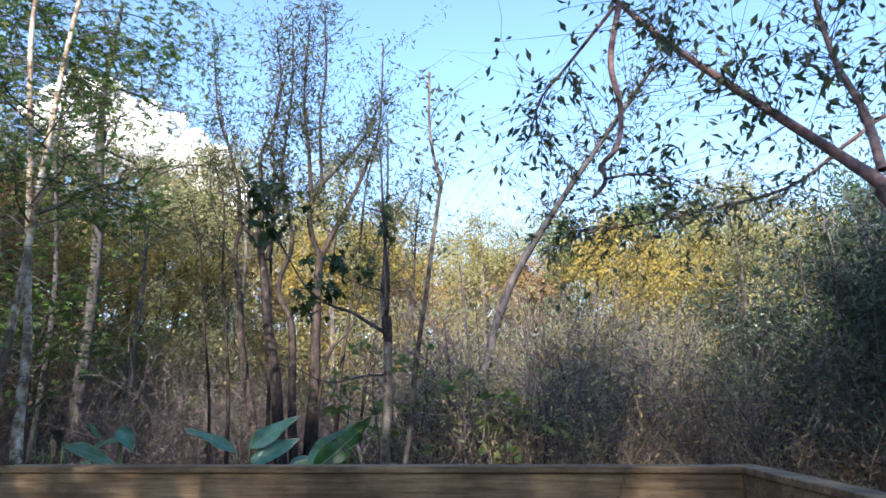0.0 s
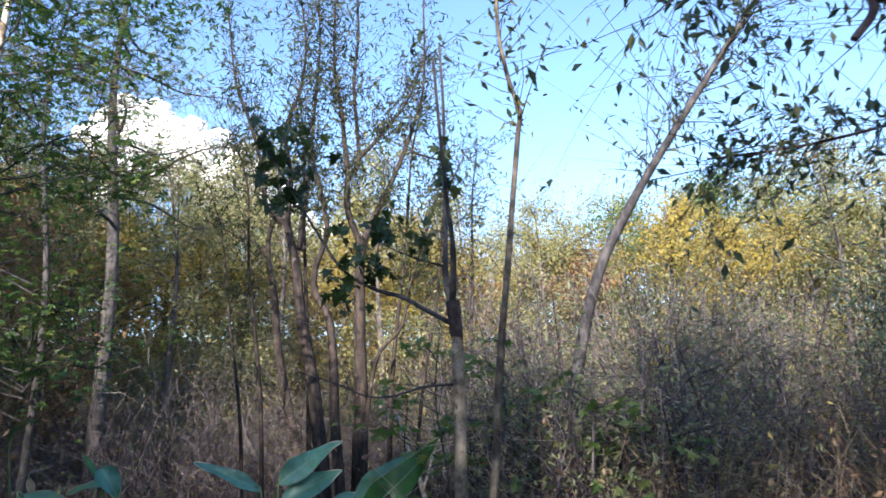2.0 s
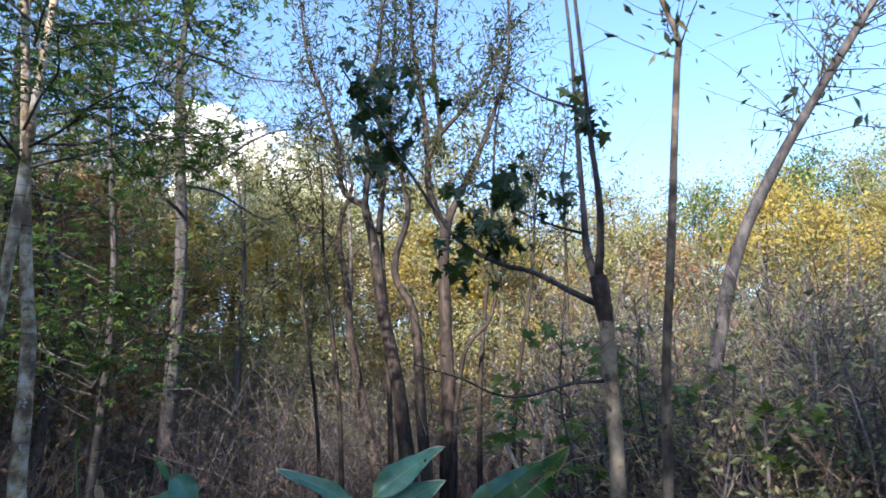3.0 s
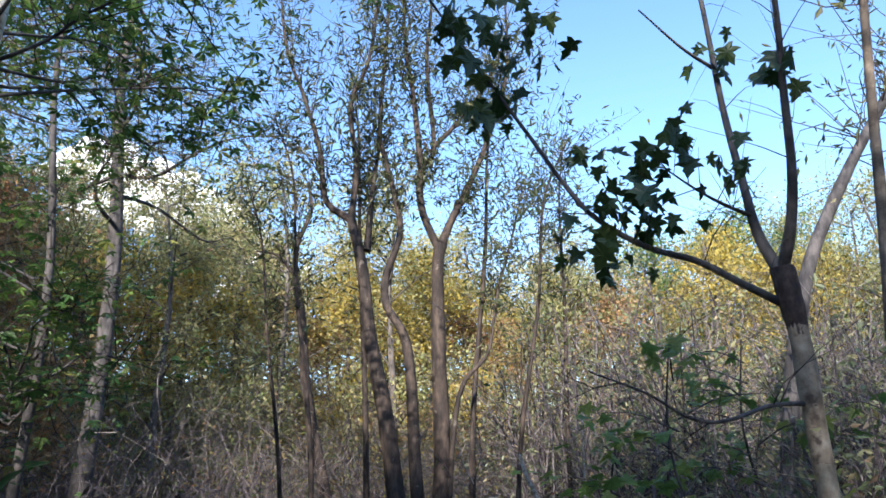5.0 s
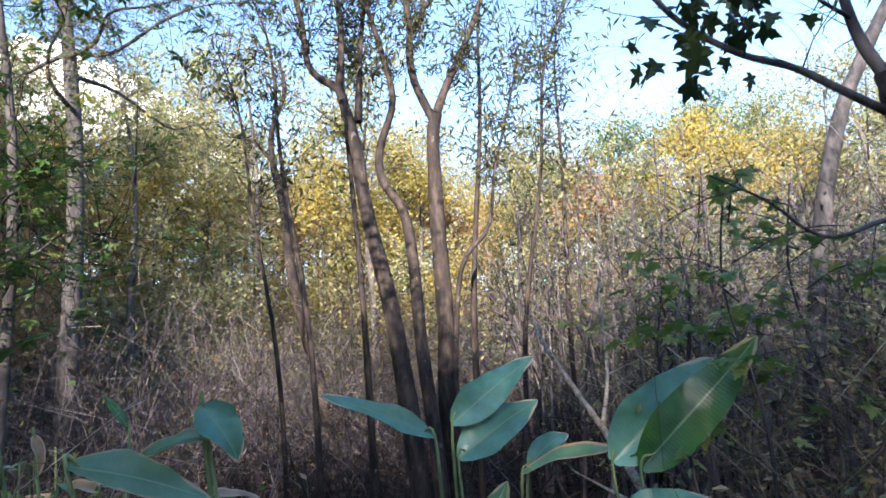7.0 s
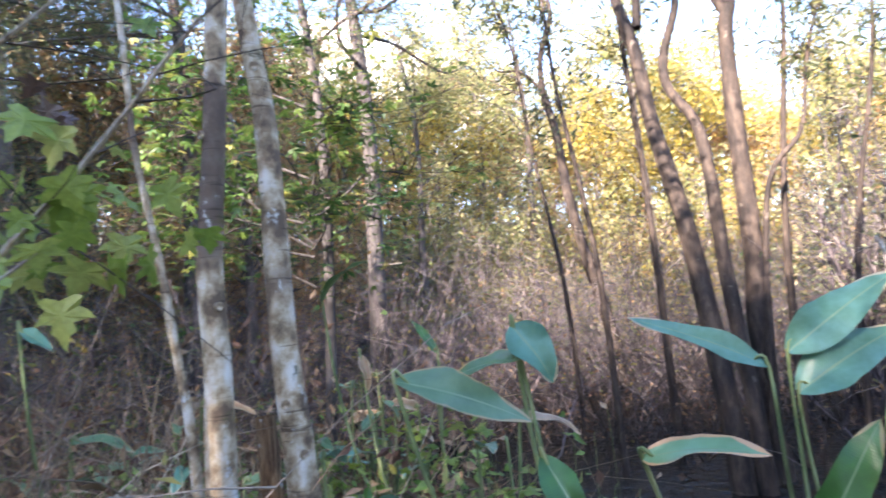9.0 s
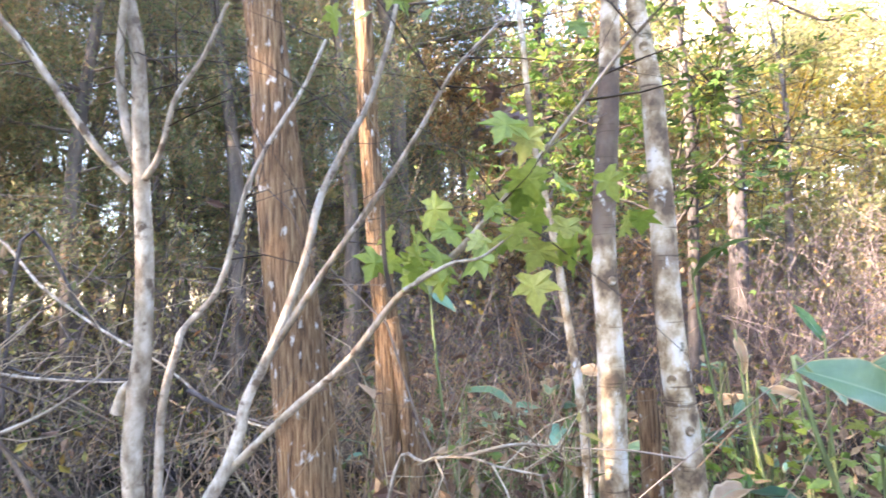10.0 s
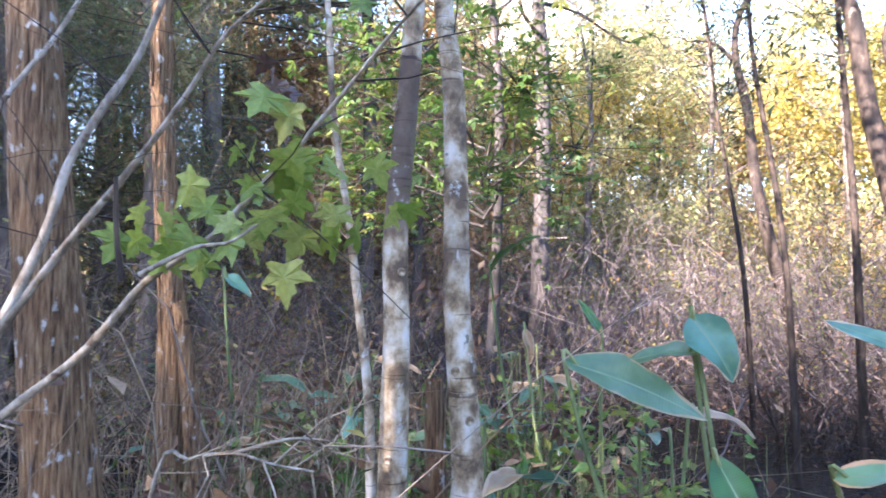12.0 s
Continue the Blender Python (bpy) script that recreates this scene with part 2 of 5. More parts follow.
M_BROWN = stems("dark_brown_shoots", [(0.0, (0.05, 0.034, 0.027)), (0.5, (0.15, 0.115, 0.09)), (1.0, (0.4, 0.33, 0.27))])
M_LF_SUN = leafy("brush_leaves", [(0.0, (0.16, 0.19, 0.06)), (0.4, (0.36, 0.34, 0.11)), (0.75, (0.52, 0.42, 0.15)), (1.0, (0.48, 0.28, 0.13))], 0.6, 0.4)
M_LF_MIX = leafy("thicket_leaves", [(0.0, (0.045, 0.075, 0.02)), (0.4, (0.13, 0.16, 0.04)), (0.7, (0.3, 0.25, 0.06)), (1.0, (0.3, 0.14, 0.06))])
M_LF_GREEN = leafy("maple_green_leaves", [(0.0, (0.05, 0.115, 0.025)), (0.5, (0.11, 0.21, 0.045)), (0.85, (0.22, 0.31, 0.07)), (1.0, (0.38, 0.35, 0.08))], 0.45, 0.4)
M_LF_LIGHT = leafy("light_green_leaves", [(0.0, (0.12, 0.25, 0.04)), (0.6, (0.24, 0.38, 0.08)), (1.0, (0.4, 0.45, 0.14))], 0.45, 0.45)
M_LF_DARK = leafy("evergreen_leaves", [(0.0, (0.05, 0.08, 0.055)), (0.6, (0.095, 0.135, 0.08)), (1.0, (0.17, 0.2, 0.11))], 0.4, 0.3)
M_LF_SHRUB = leafy("shrub_leaves", [(0.0, (0.13, 0.165, 0.085)), (0.5, (0.25, 0.28, 0.14)), (0.85, (0.4, 0.38, 0.19)), (1.0, (0.48, 0.33, 0.2))], 0.4, 0.35)
M_LF_HANG = leafy("hanging_leaves", [(0.0, (0.06, 0.09, 0.05)), (0.6, (0.12, 0.15, 0.07)), (1.0, (0.22, 0.22, 0.09))], 0.35, 0.45)
M_LF_WILLOW = leafy("willow_leaves", [(0.0, (0.04, 0.06, 0.025)), (0.7, (0.09, 0.11, 0.04)), (1.0, (0.2, 0.18, 0.06))], 0.5, 0.35)
M_LF_YELLOW = leafy("yellow_leaves", [(0.0, (0.34, 0.26, 0.05)), (0.5, (0.58, 0.43, 0.07)), (1.0, (0.42, 0.36, 0.1))], 0.6, 0.4)
M_LF_ORANGE = leafy("orange_leaves", [(0.0, (0.42, 0.2, 0.08)), (0.5, (0.55, 0.33, 0.15)), (1.0, (0.55, 0.42, 0.2))], 0.6, 0.4)
M_LF_OLIVE = leafy("olive_leaves", [(0.0, (0.22, 0.25, 0.08)), (0.5, (0.42, 0.41, 0.15)), (1.0, (0.58, 0.47, 0.22))], 0.6, 0.4)
M_LF_PINE = leafy("cypress_needles", [(0.0, (0.10, 0.15, 0.06)), (0.5, (0.22, 0.25, 0.10)), (0.8, (0.34, 0.25, 0.12)), (1.0, (0.36, 0.2, 0.10))], 0.6, 0.35)
M_LF_DEAD = leafy("dead_leaves", [(0.0, (0.10, 0.05, 0.035)), (0.6, (0.22, 0.13, 0.08)), (1.0, (0.42, 0.28, 0.16))], 0.8, 0.15)
M_LF_MAUVE = leafy("dark_dead_leaves", [(0.0, (0.07, 0.04, 0.045)), (1.0, (0.2, 0.12, 0.12))], 0.7, 0.15)
M_THALIA = thalia_mat("waxy_blue_green_leaf", (0.14, 0.30, 0.225), (0.075, 0.19, 0.11), (0.50, 0.42, 0.27), 0.66)
M_THALIA_DRY = thalia_mat("waxy_leaf_with_dry_edge", (0.19, 0.34, 0.19), (0.13, 0.25, 0.10), (0.58, 0.33, 0.16), 0.5)
M_THALIA_TAN = thalia_mat("withered_tan_leaf", (0.42, 0.27, 0.15), (0.28, 0.17, 0.09), (0.5, 0.36, 0.22), 0.5)
M_THALIA_GREEN = thalia_mat("green_and_shaded_leaf_blade", (0.05, 0.15, 0.03), (0.03, 0.09, 0.02), (0.3, 0.25, 0.1), 0.66)
M_THALIA_MOSS = thalia_mat("dull_green_leaf", (0.15, 0.25, 0.13), (0.09, 0.17, 0.08), (0.36, 0.27, 0.13), 0.58)
M_STALK = bark("green_leaf_stalk", (0.1, 0.14, 0.05), (0.2, 0.26, 0.1), (0.32, 0.36, 0.17), 12, (1, 1, 0.3), 0.2)
M_DECK = wood("weathered_deck_wood", (0.16, 0.10, 0.05), (0.38, 0.24, 0.12), (0.52, 0.37, 0.2))
M_GROUND = ground_mat()
M_WATER = water_mat()


# ---- building blocks ----
class Soup:
    """Gathers quads of many small pieces into one mesh."""

    def __init__(self):
        self.v, self.f, self.n = [], [], 0

    def add(self, v, f):
        self.v.append(np.asarray(v, dtype=np.float32).reshape(-1, 3))
        self.f.append(np.asarray(f, dtype=np.int32).reshape(-1, 4) + self.n)
        self.n += len(self.v[-1])

    def mesh(self, name, mat, smooth=True):
        v, f = np.concatenate(self.v), np.concatenate(self.f)
        me = bpy.data.meshes.new(name)
        me.vertices.add(len(v))
        me.vertices.foreach_set("co", v.ravel())
        me.loops.add(f.size)
        me.loops.foreach_set("vertex_index", f.ravel())
        me.polygons.add(len(f))
        me.polygons.foreach_set("loop_start", np.arange(0, f.size, 4, dtype=np.int32))
        me.polygons.foreach_set("use_smooth", np.full(len(f), smooth))
        me.update(calc_edges=True)
        me.materials.append(mat)
        return me


def unit(a):
    return a / np.maximum(np.linalg.norm(a, axis=-1, keepdims=True), 1e-9)


def tubes(soup, P, R, S=3):
    """Many tubes at once: P (N, K, 3) centre lines, R (N, K) radii."""
    N, K, _ = P.shape
    d = unit(P[:, -1] - P[:, 0])
    ref = np.where(np.abs(d[:, 2:3]) > 0.8, np.array([[1.0, 0, 0]]), np.array([[0, 0, 1.0]]))
    u = unit(np.cross(d, ref))
    w = np.cross(d, u)
    a = np.arange(S) * 2 * np.pi / S
    ring = u[:, None] * np.cos(a)[None, :, None] + w[:, None] * np.sin(a)[None, :, None]
    V = P[:, :, None, :] + ring[:, None] * R[:, :, None, None]
    i = np.arange(N)[:, None, None] * K * S
    k = np.arange(K - 1)[None, :, None] * S
    s = np.arange(S)[None, None, :]
    s2 = (s + 1) % S
    F = np.stack([i + k + s, i + k + s2, i + k + S + s2, i + k + S + s], -1)
    soup.add(V, F)


def leaves(soup, C, size, width, droop=0.0, flat=0.0, along=None):
    """Small folded leaves at C, each a bent diamond."""
    n = len(C)
    d = rng.normal(size=(n, 3)) if along is None else along + rng.normal(size=(n, 3)) * 0.5
    d[:, 2] = d[:, 2] * (1 - flat) - droop
    d = unit(d)
    s = unit(np.cross(d, rng.normal(size=(n, 3)) * (1 - flat * 0.7) + np.array([0, 0, 1.0]) * flat))
    nn = np.cross(d, s)
    L = size * rng.uniform(0.6, 1.3, (n, 1))
    W = L * width
    m = C + d * L * 0.42 + nn * L * 0.07
    V = np.stack([C, m + s * W / 2, C + d * L - nn * L * 0.05, m - s * W / 2], 1)
    soup.add(V, np.arange(n * 4).reshape(n, 4))


def maple_leaves(soup, C, size, droop=0.2, flat=0.6):
    """Many three-lobed leaves, held nearly level."""
    n = len(C)
    d = rng.normal(size=(n, 3))
    d[:, 2] = d[:, 2] * (1 - flat) - droop
    d = unit(d)
    up = rng.normal(size=(n, 3)) * (1 - flat) * 0.6 + np.array([0, 0, 1.0])
    s = unit(np.cross(d, up))
    nn = np.cross(s, d)
    L = size * rng.uniform(0.6, 1.25, (n, 1))
    V = [C]
    for a, b, k in ((1.0, 0.0, 1.0), (0.62, 0.78, 0.82), (0.62, -0.78, 0.82)):
        e = d * a + s * b
        f = s * a - d * b
        V += [C + e * L * k * 0.5 + f * L * 0.17, C + e * L * k - nn * L * 0.1, C + e * L * k * 0.5 - f * L * 0.17]
    i = np.arange(n)[:, None] * 10
    F = np.concatenate([np.stack([i[:, 0], i[:, 0] + j, i[:, 0] + j + 1, i[:, 0] + j + 2], 1) for j in (1, 4, 7)])
    soup.add(np.stack(V, 1), F)


def curve(pts, n):
    """A smooth line through pts, with n points."""
    p = np.array(pts, dtype=float)
    p = np.vstack([2 * p[0] - p[1], p, 2 * p[-1] - p[-2]])
    k = len(p) - 3
    t = np.linspace(0, k, n)
    i = np.minimum(t.astype(int), k - 1)
    u = (t - i)[:, None]
    a, b, c, e = p[i], p[i + 1], p[i + 2], p[i + 3]
    return 0.5 * (2 * b + (c - a) * u + (2 * a - 5 * b + 4 * c - e) * u ** 2 + (3 * b - a - 3 * c + e) * u ** 3)


def rooted(pts, z=-0.42):
    """The line carried down to the ground."""
    (x, y, h), (x2, y2, h2) = pts[0], pts[1]
    k = min((h - z) / max(h2 - h, 0.05), 4)
    return [(x - (x2 - x) * k * 0.6, y - (y2 - y) * k * 0.6, z)] + list(pts)


def part(name, me, parent, label="", kind=""):
    ob = new(name, me)
    ob.parent = parent
    ob.matrix_parent_inverse = parent.matrix_world.inverted()
    return tagged(ob, label, "", "", kind)


def thing(name, at, label, category, group="", kind=""):
    ob = new(name)
    ob.empty_display_size = 0.2
    ob.matrix_world = Matrix.Translation(at)
    ob.matrix_basis = Matrix.Translation(at)
    bpy.context.view_layer.update()
    return tagged(ob, label, category, group, kind)


def limb_mesh(name, pts, r0, r1, mat, sides=10, lump=0.08, flare=0.0, seg=None, flute=0.0, knots=()):
    n = seg or max(8, len(pts) * 4)
    P = curve(pts, n)
    t = np.linspace(0, 1, n)
    R = r0 + (r1 - r0) * t ** 0.85
    R = R * (1 + flare * np.exp(-t * 9))
    d = unit(np.gradient(P, axis=0))
    ref = np.array([1.0, 0.3, 0]) if abs(d[n // 2, 2]) > 0.6 else np.array([0, 0, 1.0])
    u = unit(np.cross(d, ref))
    w = np.cross(d, u)
    a = np.arange(sides) * 2 * np.pi / sides
    jitter = np.zeros((n, sides))
    for i in range(n):
        for j in range(sides):
            q = P[i] + (u[i] * math.cos(a[j]) + w[i] * math.sin(a[j])) * R[i]
            jitter[i, j] = noise.noise(Vector(q * (0.35 / max(r0, 0.01)) * 0.5)) * lump + noise.noise(Vector(q * 0.9 / max(r0, 0.01))) * lump * 0.5
    jitter += flute * np.cos(a[None, :] * 5) * np.exp(-t * 3)[:, None]
    for kt, ka, kr in knots:
        jitter += kr * np.exp(-((t[:, None] - kt) * n / 1.6) ** 2 - (((a[None, :] - ka + np.pi) % (2 * np.pi) - np.pi) / 0.7) ** 2)
    RR = R[:, None] * (1 + jitter)
    V = P[:, None] + u[:, None] * (np.cos(a) * RR)[..., None] + w[:, None] * (np.sin(a) * RR)[..., None]
    i = np.arange(n - 1)[:, None] * sides
    s = np.arange(sides)[None]
    s2 = (s + 1) % sides
    sp = Soup()
    sp.add(V, np.stack([i + s, i + s2, i + sides + s2, i + sides + s], -1))
    return sp.mesh(name, mat)


def twigs(soup, pts, count, length, r, up=0.3, start=0.15, K=4, spread=1.0):
    """Twigs off a limb; gives their outer points."""
    P = curve(pts, 60)
    i = rng.integers(int(60 * start), 60, count)
    base = P[i]
    axis = unit(np.gradient(P, axis=0))[i]
    d = rng.normal(size=(count, 3)) * spread
    d = unit(d - axis * np.sum(d * axis, 1, keepdims=True) + axis * 0.5 + np.array([0, 0, up]))
    L = length * rng.uniform(0.35, 1.2, (count, 1))
    t = np.linspace(0, 1, K)
    bend = rng.normal(size=(count, 3)) * 0.42
    Q = base[:, None] + d[:, None] * (L * t)[..., None] + bend[:, None] * (L * t ** 2)[..., None]
    tubes(soup, Q, r * (1 - 0.75 * t)[None] * rng.uniform(0.6, 1.2, (count, 1)), 3)
    return Q


def along_lines(Q, per, jit):
    """Random points on the outer parts of lines."""
    N, K, _ = Q.shape
    i = rng.integers(0, N, N * per)
    k = rng.uniform(0.3, K - 1.001, N * per)
    a = k.astype(int)
    u = (k - a)[:, None]
    return Q[i, a] * (1 - u) + Q[i, a + 1] * u + rng.normal(size=(N * per, 3)) * jit


def box_mesh(name, x0, x1, y0, y1, z0, z1, mat, bevel=0.004):
    bm = bmesh.new()
    bmesh.ops.create_cube(bm, size=1)
    for v in bm.verts:
        v.co = Vector(((x0 + x1) / 2 + v.co.x * (x1 - x0), (y0 + y1) / 2 + v.co.y * (y1 - y0), (z0 + z1) / 2 + v.co.z * (z1 - z0)))
    bmesh.ops.bevel(bm, geom=bm.edges[:], offset=bevel, segments=1, affect='EDGES')
    me = bpy.data.meshes.new(name)
    bm.to_mesh(me)
    bm.free()
    me.materials.append(mat)
    return me


# ---- ground and water ----
def relief(x, y):
    wet = math.exp(-(((x + 2.2) / 5.2) ** 2 + ((y - 10.2) / 3.8) ** 2))
    n = noise.noise(Vector((x * 0.45, y * 0.45, 3))) * 0.10 + noise.noise(Vector((x * 1.7, y * 1.7, 8))) * 0.05
    return -0.25 + n - 0.28 * wet


def build_ground():
    g = np.concatenate([-np.geomspace(900, 24, 10), np.linspace(-20, 20, 101), np.geomspace(24, 900, 10)])
    n = len(g)
    V = [(x, y + 6, relief(x, y + 6)) for y in g for x in g]
    i = (np.arange(n - 1)[:, None] * n + np.arange(n - 1)[None]).ravel()
    sp = Soup()
    sp.add(V, np.stack([i, i + 1, i + n + 1, i + n], -1))
    tagged(new("ground", sp.mesh("ground", M_GROUND)), "dark swamp mud strewn with fallen leaves", "ground", "", "structure")
    sp = Soup()
    h = [-16.0, -8.0, 0.0, 8.0, 16.0]
    V = [(x - 1, y + 10, WATER) for y in h for x in h]
    i = (np.arange(4)[:, None] * 5 + np.arange(4)[None]).ravel()
    sp.add(V, np.stack([i, i + 1, i + 6, i + 5], -1))
    tagged(new("water", sp.mesh("water", M_WATER)), "still dark swamp water between the stems", "water", "", "structure")


build_ground()

# ---- lines of the trees that stand close ----
WILLOW_A = [(-2.15, 9.90, 0.47), (-2.12, 9.90, 1.48), (-2.13, 9.90, 2.55), (-2.12, 9.90, 3.30), (-2.07, 9.90, 3.54)]
WILLOW_A1 = [(-2.08, 9.90, 3.42), (-2.27, 9.90, 3.92), (-2.27, 9.90, 4.38), (-2.13, 9.90, 4.63), (-2.19, 9.90, 5.68), (-2.12, 9.90, 6.50), (-2.19, 9.90, 7.65)]
WILLOW_A2 = [(-2.27, 9.90, 4.38), (-2.33, 9.83, 5.16), (-2.42, 9.77, 5.98), (-2.37, 9.70, 7.31)]
WILLOW_A3 = [(-2.07, 9.90, 3.54), (-1.96, 9.96, 3.83), (-1.72, 10.02, 4.33), (-1.45, 10.08, 5.05), (-1.28, 10.14, 5.76), (-1.26, 10.20, 7.15)]
WILLOW_A4 = [(-2.13, 9.90, 4.63), (-1.83, 10.03, 5.02), (-1.49, 10.17, 5.57), (-1.21, 10.30, 6.41)]
WILLOW_B = [(-2.26, 9.50, 0.53), (-2.33, 9.52, 1.34), (-2.36, 9.54, 2.08), (-2.42, 9.55, 2.53), (-2.59, 9.57, 2.84), (-2.60, 9.59, 3.13), (-2.46, 9.61, 3.59), (-2.54, 9.63, 4.08), (-2.67, 9.64, 4.68), (-2.64, 9.66, 5.36), (-2.59, 9.68, 6.23), (-2.65, 9.70, 7.34)]
WILLOW_C = [(-2.44, 9.50, 0.54), (-2.57, 9.50, 1.69), (-2.74, 9.50, 2.56), (-2.81, 9.50, 3.17), (-2.93, 9.50, 3.70)]
WILLOW_C1 = [(-2.93, 9.50, 3.69), (-3.19, 9.50, 3.92), (-3.26, 9.50, 4.45), (-3.46, 9.50, 5.12), (-3.66, 9.50, 5.69), (-3.79, 9.50, 6.65)]
WILLOW_C2 = [(-2.93, 9.50, 3.69), (-2.88, 9.46, 4.28), (-2.94, 9.42, 4.90), (-2.75, 9.38, 5.40), (-2.67, 9.34, 6.05), (-2.77, 9.30, 6.91)]
WILLOW_C3 = [(-2.77, 9.50, 3.37), (-2.74, 9.65, 4.11), (-2.68, 9.80, 4.75)]
WILLOW_D = [(-2.09, 9.80, 0.71), (-1.95, 9.94, 2.00), (-1.65, 10.08, 2.44), (-1.53, 10.22, 3.05), (-1.30, 10.36, 3.84), (-1.17, 10.50, 4.36)]
MAPLE_T = [(-0.57, 5.85, 0.98), (-0.56, 5.85, 1.28), (-0.56, 5.85, 1.49), (-0.56, 5.85, 1.70), (-0.56, 5.85, 1.84), (-0.57, 5.85, 1.96), (-0.58, 5.85, 2.07)]
MAPLE_L1 = [(-0.59, 5.85, 2.06), (-0.62, 5.90, 2.22), (-0.62, 5.95, 2.42), (-0.62, 6.03, 2.84), (-0.615, 6.08, 3.40), (-0.63, 6.12, 3.95)]
MAPLE_L2 = [(-0.58, 5.85, 2.05), (-0.56, 5.76, 2.20), (-0.55, 5.69, 2.40), (-0.57, 5.60, 2.67), (-0.58, 5.52, 2.96), (-0.60, 5.44, 3.45)]
MAPLE_L4 = [(-0.58, 5.86, 1.93), (-0.75, 5.85, 2.03), (-0.88, 5.85, 2.11), (-1.06, 5.84, 2.17), (-1.24, 5.83, 2.29), (-1.35, 5.83, 2.44), (-1.45, 5.82, 2.61), (-1.57, 5.81, 2.81), (-1.69, 5.81, 3.02), (-1.87, 5.80, 3.33)]
MAPLE_L5 = [(-0.59, 5.84, 1.58), (-0.74, 5.75, 1.57), (-0.93, 5.66, 1.52), (-1.06, 5.58, 1.53), (-1.20, 5.49, 1.60), (-1.38, 5.40, 1.66)]
MAPLE_L6 = [(-0.62, 5.92, 2.30), (-0.75, 5.85, 2.33), (-0.87, 5.78, 2.37), (-0.99, 5.70, 2.42)]
MAPLE_L7 = [(-0.62, 6.05, 3.04), (-0.80, 5.90, 3.06), (-1.00, 5.75, 3.15)]
POLE_T = [(-0.40, 5.75, 0.82), (-0.36, 5.75, 1.15), (-0.32, 5.75, 1.63), (-0.24, 5.75, 2.21), (-0.19, 5.75, 2.60), (-0.13, 5.75, 3.05), (-0.11, 5.75, 3.21), (-0.17, 5.75, 3.46), (-0.21, 5.75, 3.78), (-0.21, 5.75, 4.27)]
LEAN_T = [(0.11, 8.00, 0.74), (0.18, 8.00, 1.17), (0.35, 8.00, 1.96), (0.56, 8.00, 2.61), (0.80, 8.00, 3.06), (1.10, 8.00, 3.53), (1.50, 8.00, 4.11), (2.01, 8.00, 4.83), (2.46, 8.00, 5.47)]
SLIM_T = [(-3.79, 12.60, 0.76), (-4.02, 12.60, 1.81), (-4.17, 12.60, 2.63), (-4.24, 12.60, 3.42), (-4.36, 12.60, 4.03), (-4.35, 12.60, 4.50), (-4.16, 12.60, 5.02), (-4.23, 12.60, 5.47)]
SLIM_B = [(-4.36, 12.60, 4.02), (-4.63, 12.60, 4.34), (-4.96, 12.60, 4.43)]
HANG_1 = [(2.23, 3.20, 2.06), (2.10, 3.30, 2.33), (2.00, 3.40, 2.50), (1.80, 3.50, 2.74), (1.55, 3.60, 3.02), (1.27, 3.70, 3.34), (1.03, 3.80, 3.68), (0.76, 3.90, 4.11)]
HANG_2 = [(1.03, 3.75, 3.61), (0.96, 3.75, 3.25), (1.00, 3.75, 2.97), (0.97, 3.75, 2.74), (0.88, 3.75, 2.63), (0.89, 3.75, 2.53), (0.82, 3.75, 2.44)]
HANG_3 = [(3.12, 4.60, 3.27), (2.83, 4.72, 3.14), (2.42, 4.84, 2.84), (1.85, 4.96, 2.71), (1.27, 5.08, 2.62), (0.80, 5.20, 2.62)]
HANG_4 = [(2.16, 3.40, 2.45), (2.19, 3.52, 2.81), (2.16, 3.65, 3.16), (2.17, 3.77, 3.59), (2.23, 3.90, 4.02)]
HANG_5 = [(1.02, 3.80, 3.64), (0.74, 4.00, 3.35), (0.58, 4.20, 3.19), (0.63, 4.40, 3.00)]
HANG_6 = [(0.88, 3.70, 2.53), (1.12, 3.95, 2.64), (1.45, 4.20, 2.69)]
WHITE_1 = [(-0.98, 7.60, 0.12), (-1.00, 7.80, 0.35), (-1.06, 8.00, 0.53), (-1.14, 8.20, 0.73), (-1.26, 8.40, 0.97), (-1.41, 8.60, 1.28), (-1.45, 8.80, 1.45)]
WHITE_2 = [(-1.14, 8.20, 0.75), (-1.05, 8.33, 1.05), (-1.01, 8.47, 1.48), (-0.98, 8.60, 1.75)]
WHITE_3 = [(-0.98, 7.80, 0.29), (-1.17, 8.05, 0.38), (-1.35, 8.30, 0.47)]
CYPRESS_T = [(-4.51, 4.95, 0.25), (-4.53, 4.94, 0.49), (-4.54, 4.92, 0.77), (-4.56, 4.89, 1.14), (-4.58, 4.86, 1.47), (-4.59, 4.84, 1.78), (-4.61, 4.82, 2.10), (-4.62, 4.79, 2.45), (-4.63, 4.77, 2.87)]
CYPRESS2_T = [(-5.21, 5.73, 0.13), (-5.18, 5.70, 0.70), (-5.17, 5.67, 1.13), (-5.17, 5.63, 1.56), (-5.16, 5.58, 2.13), (-5.14, 5.55, 2.70), (-5.13, 5.51, 3.27)]
BIRCH1_T = [(-3.66, 5.50, 0.33), (-3.65, 5.50, 0.61), (-3.63, 5.49, 1.09), (-3.63, 5.48, 1.39), (-3.60, 5.49, 1.77), (-3.58, 5.50, 2.11), (-3.56, 5.51, 2.50)]
BIRCH2_T = [(-3.58, 5.80, 0.29), (-3.58, 5.80, 0.58), (-3.59, 5.79, 0.83), (-3.60, 5.76, 1.17), (-3.60, 5.75, 1.53), (-3.60, 5.73, 1.90), (-3.62, 5.70, 2.17), (-3.64, 5.65, 2.59)]
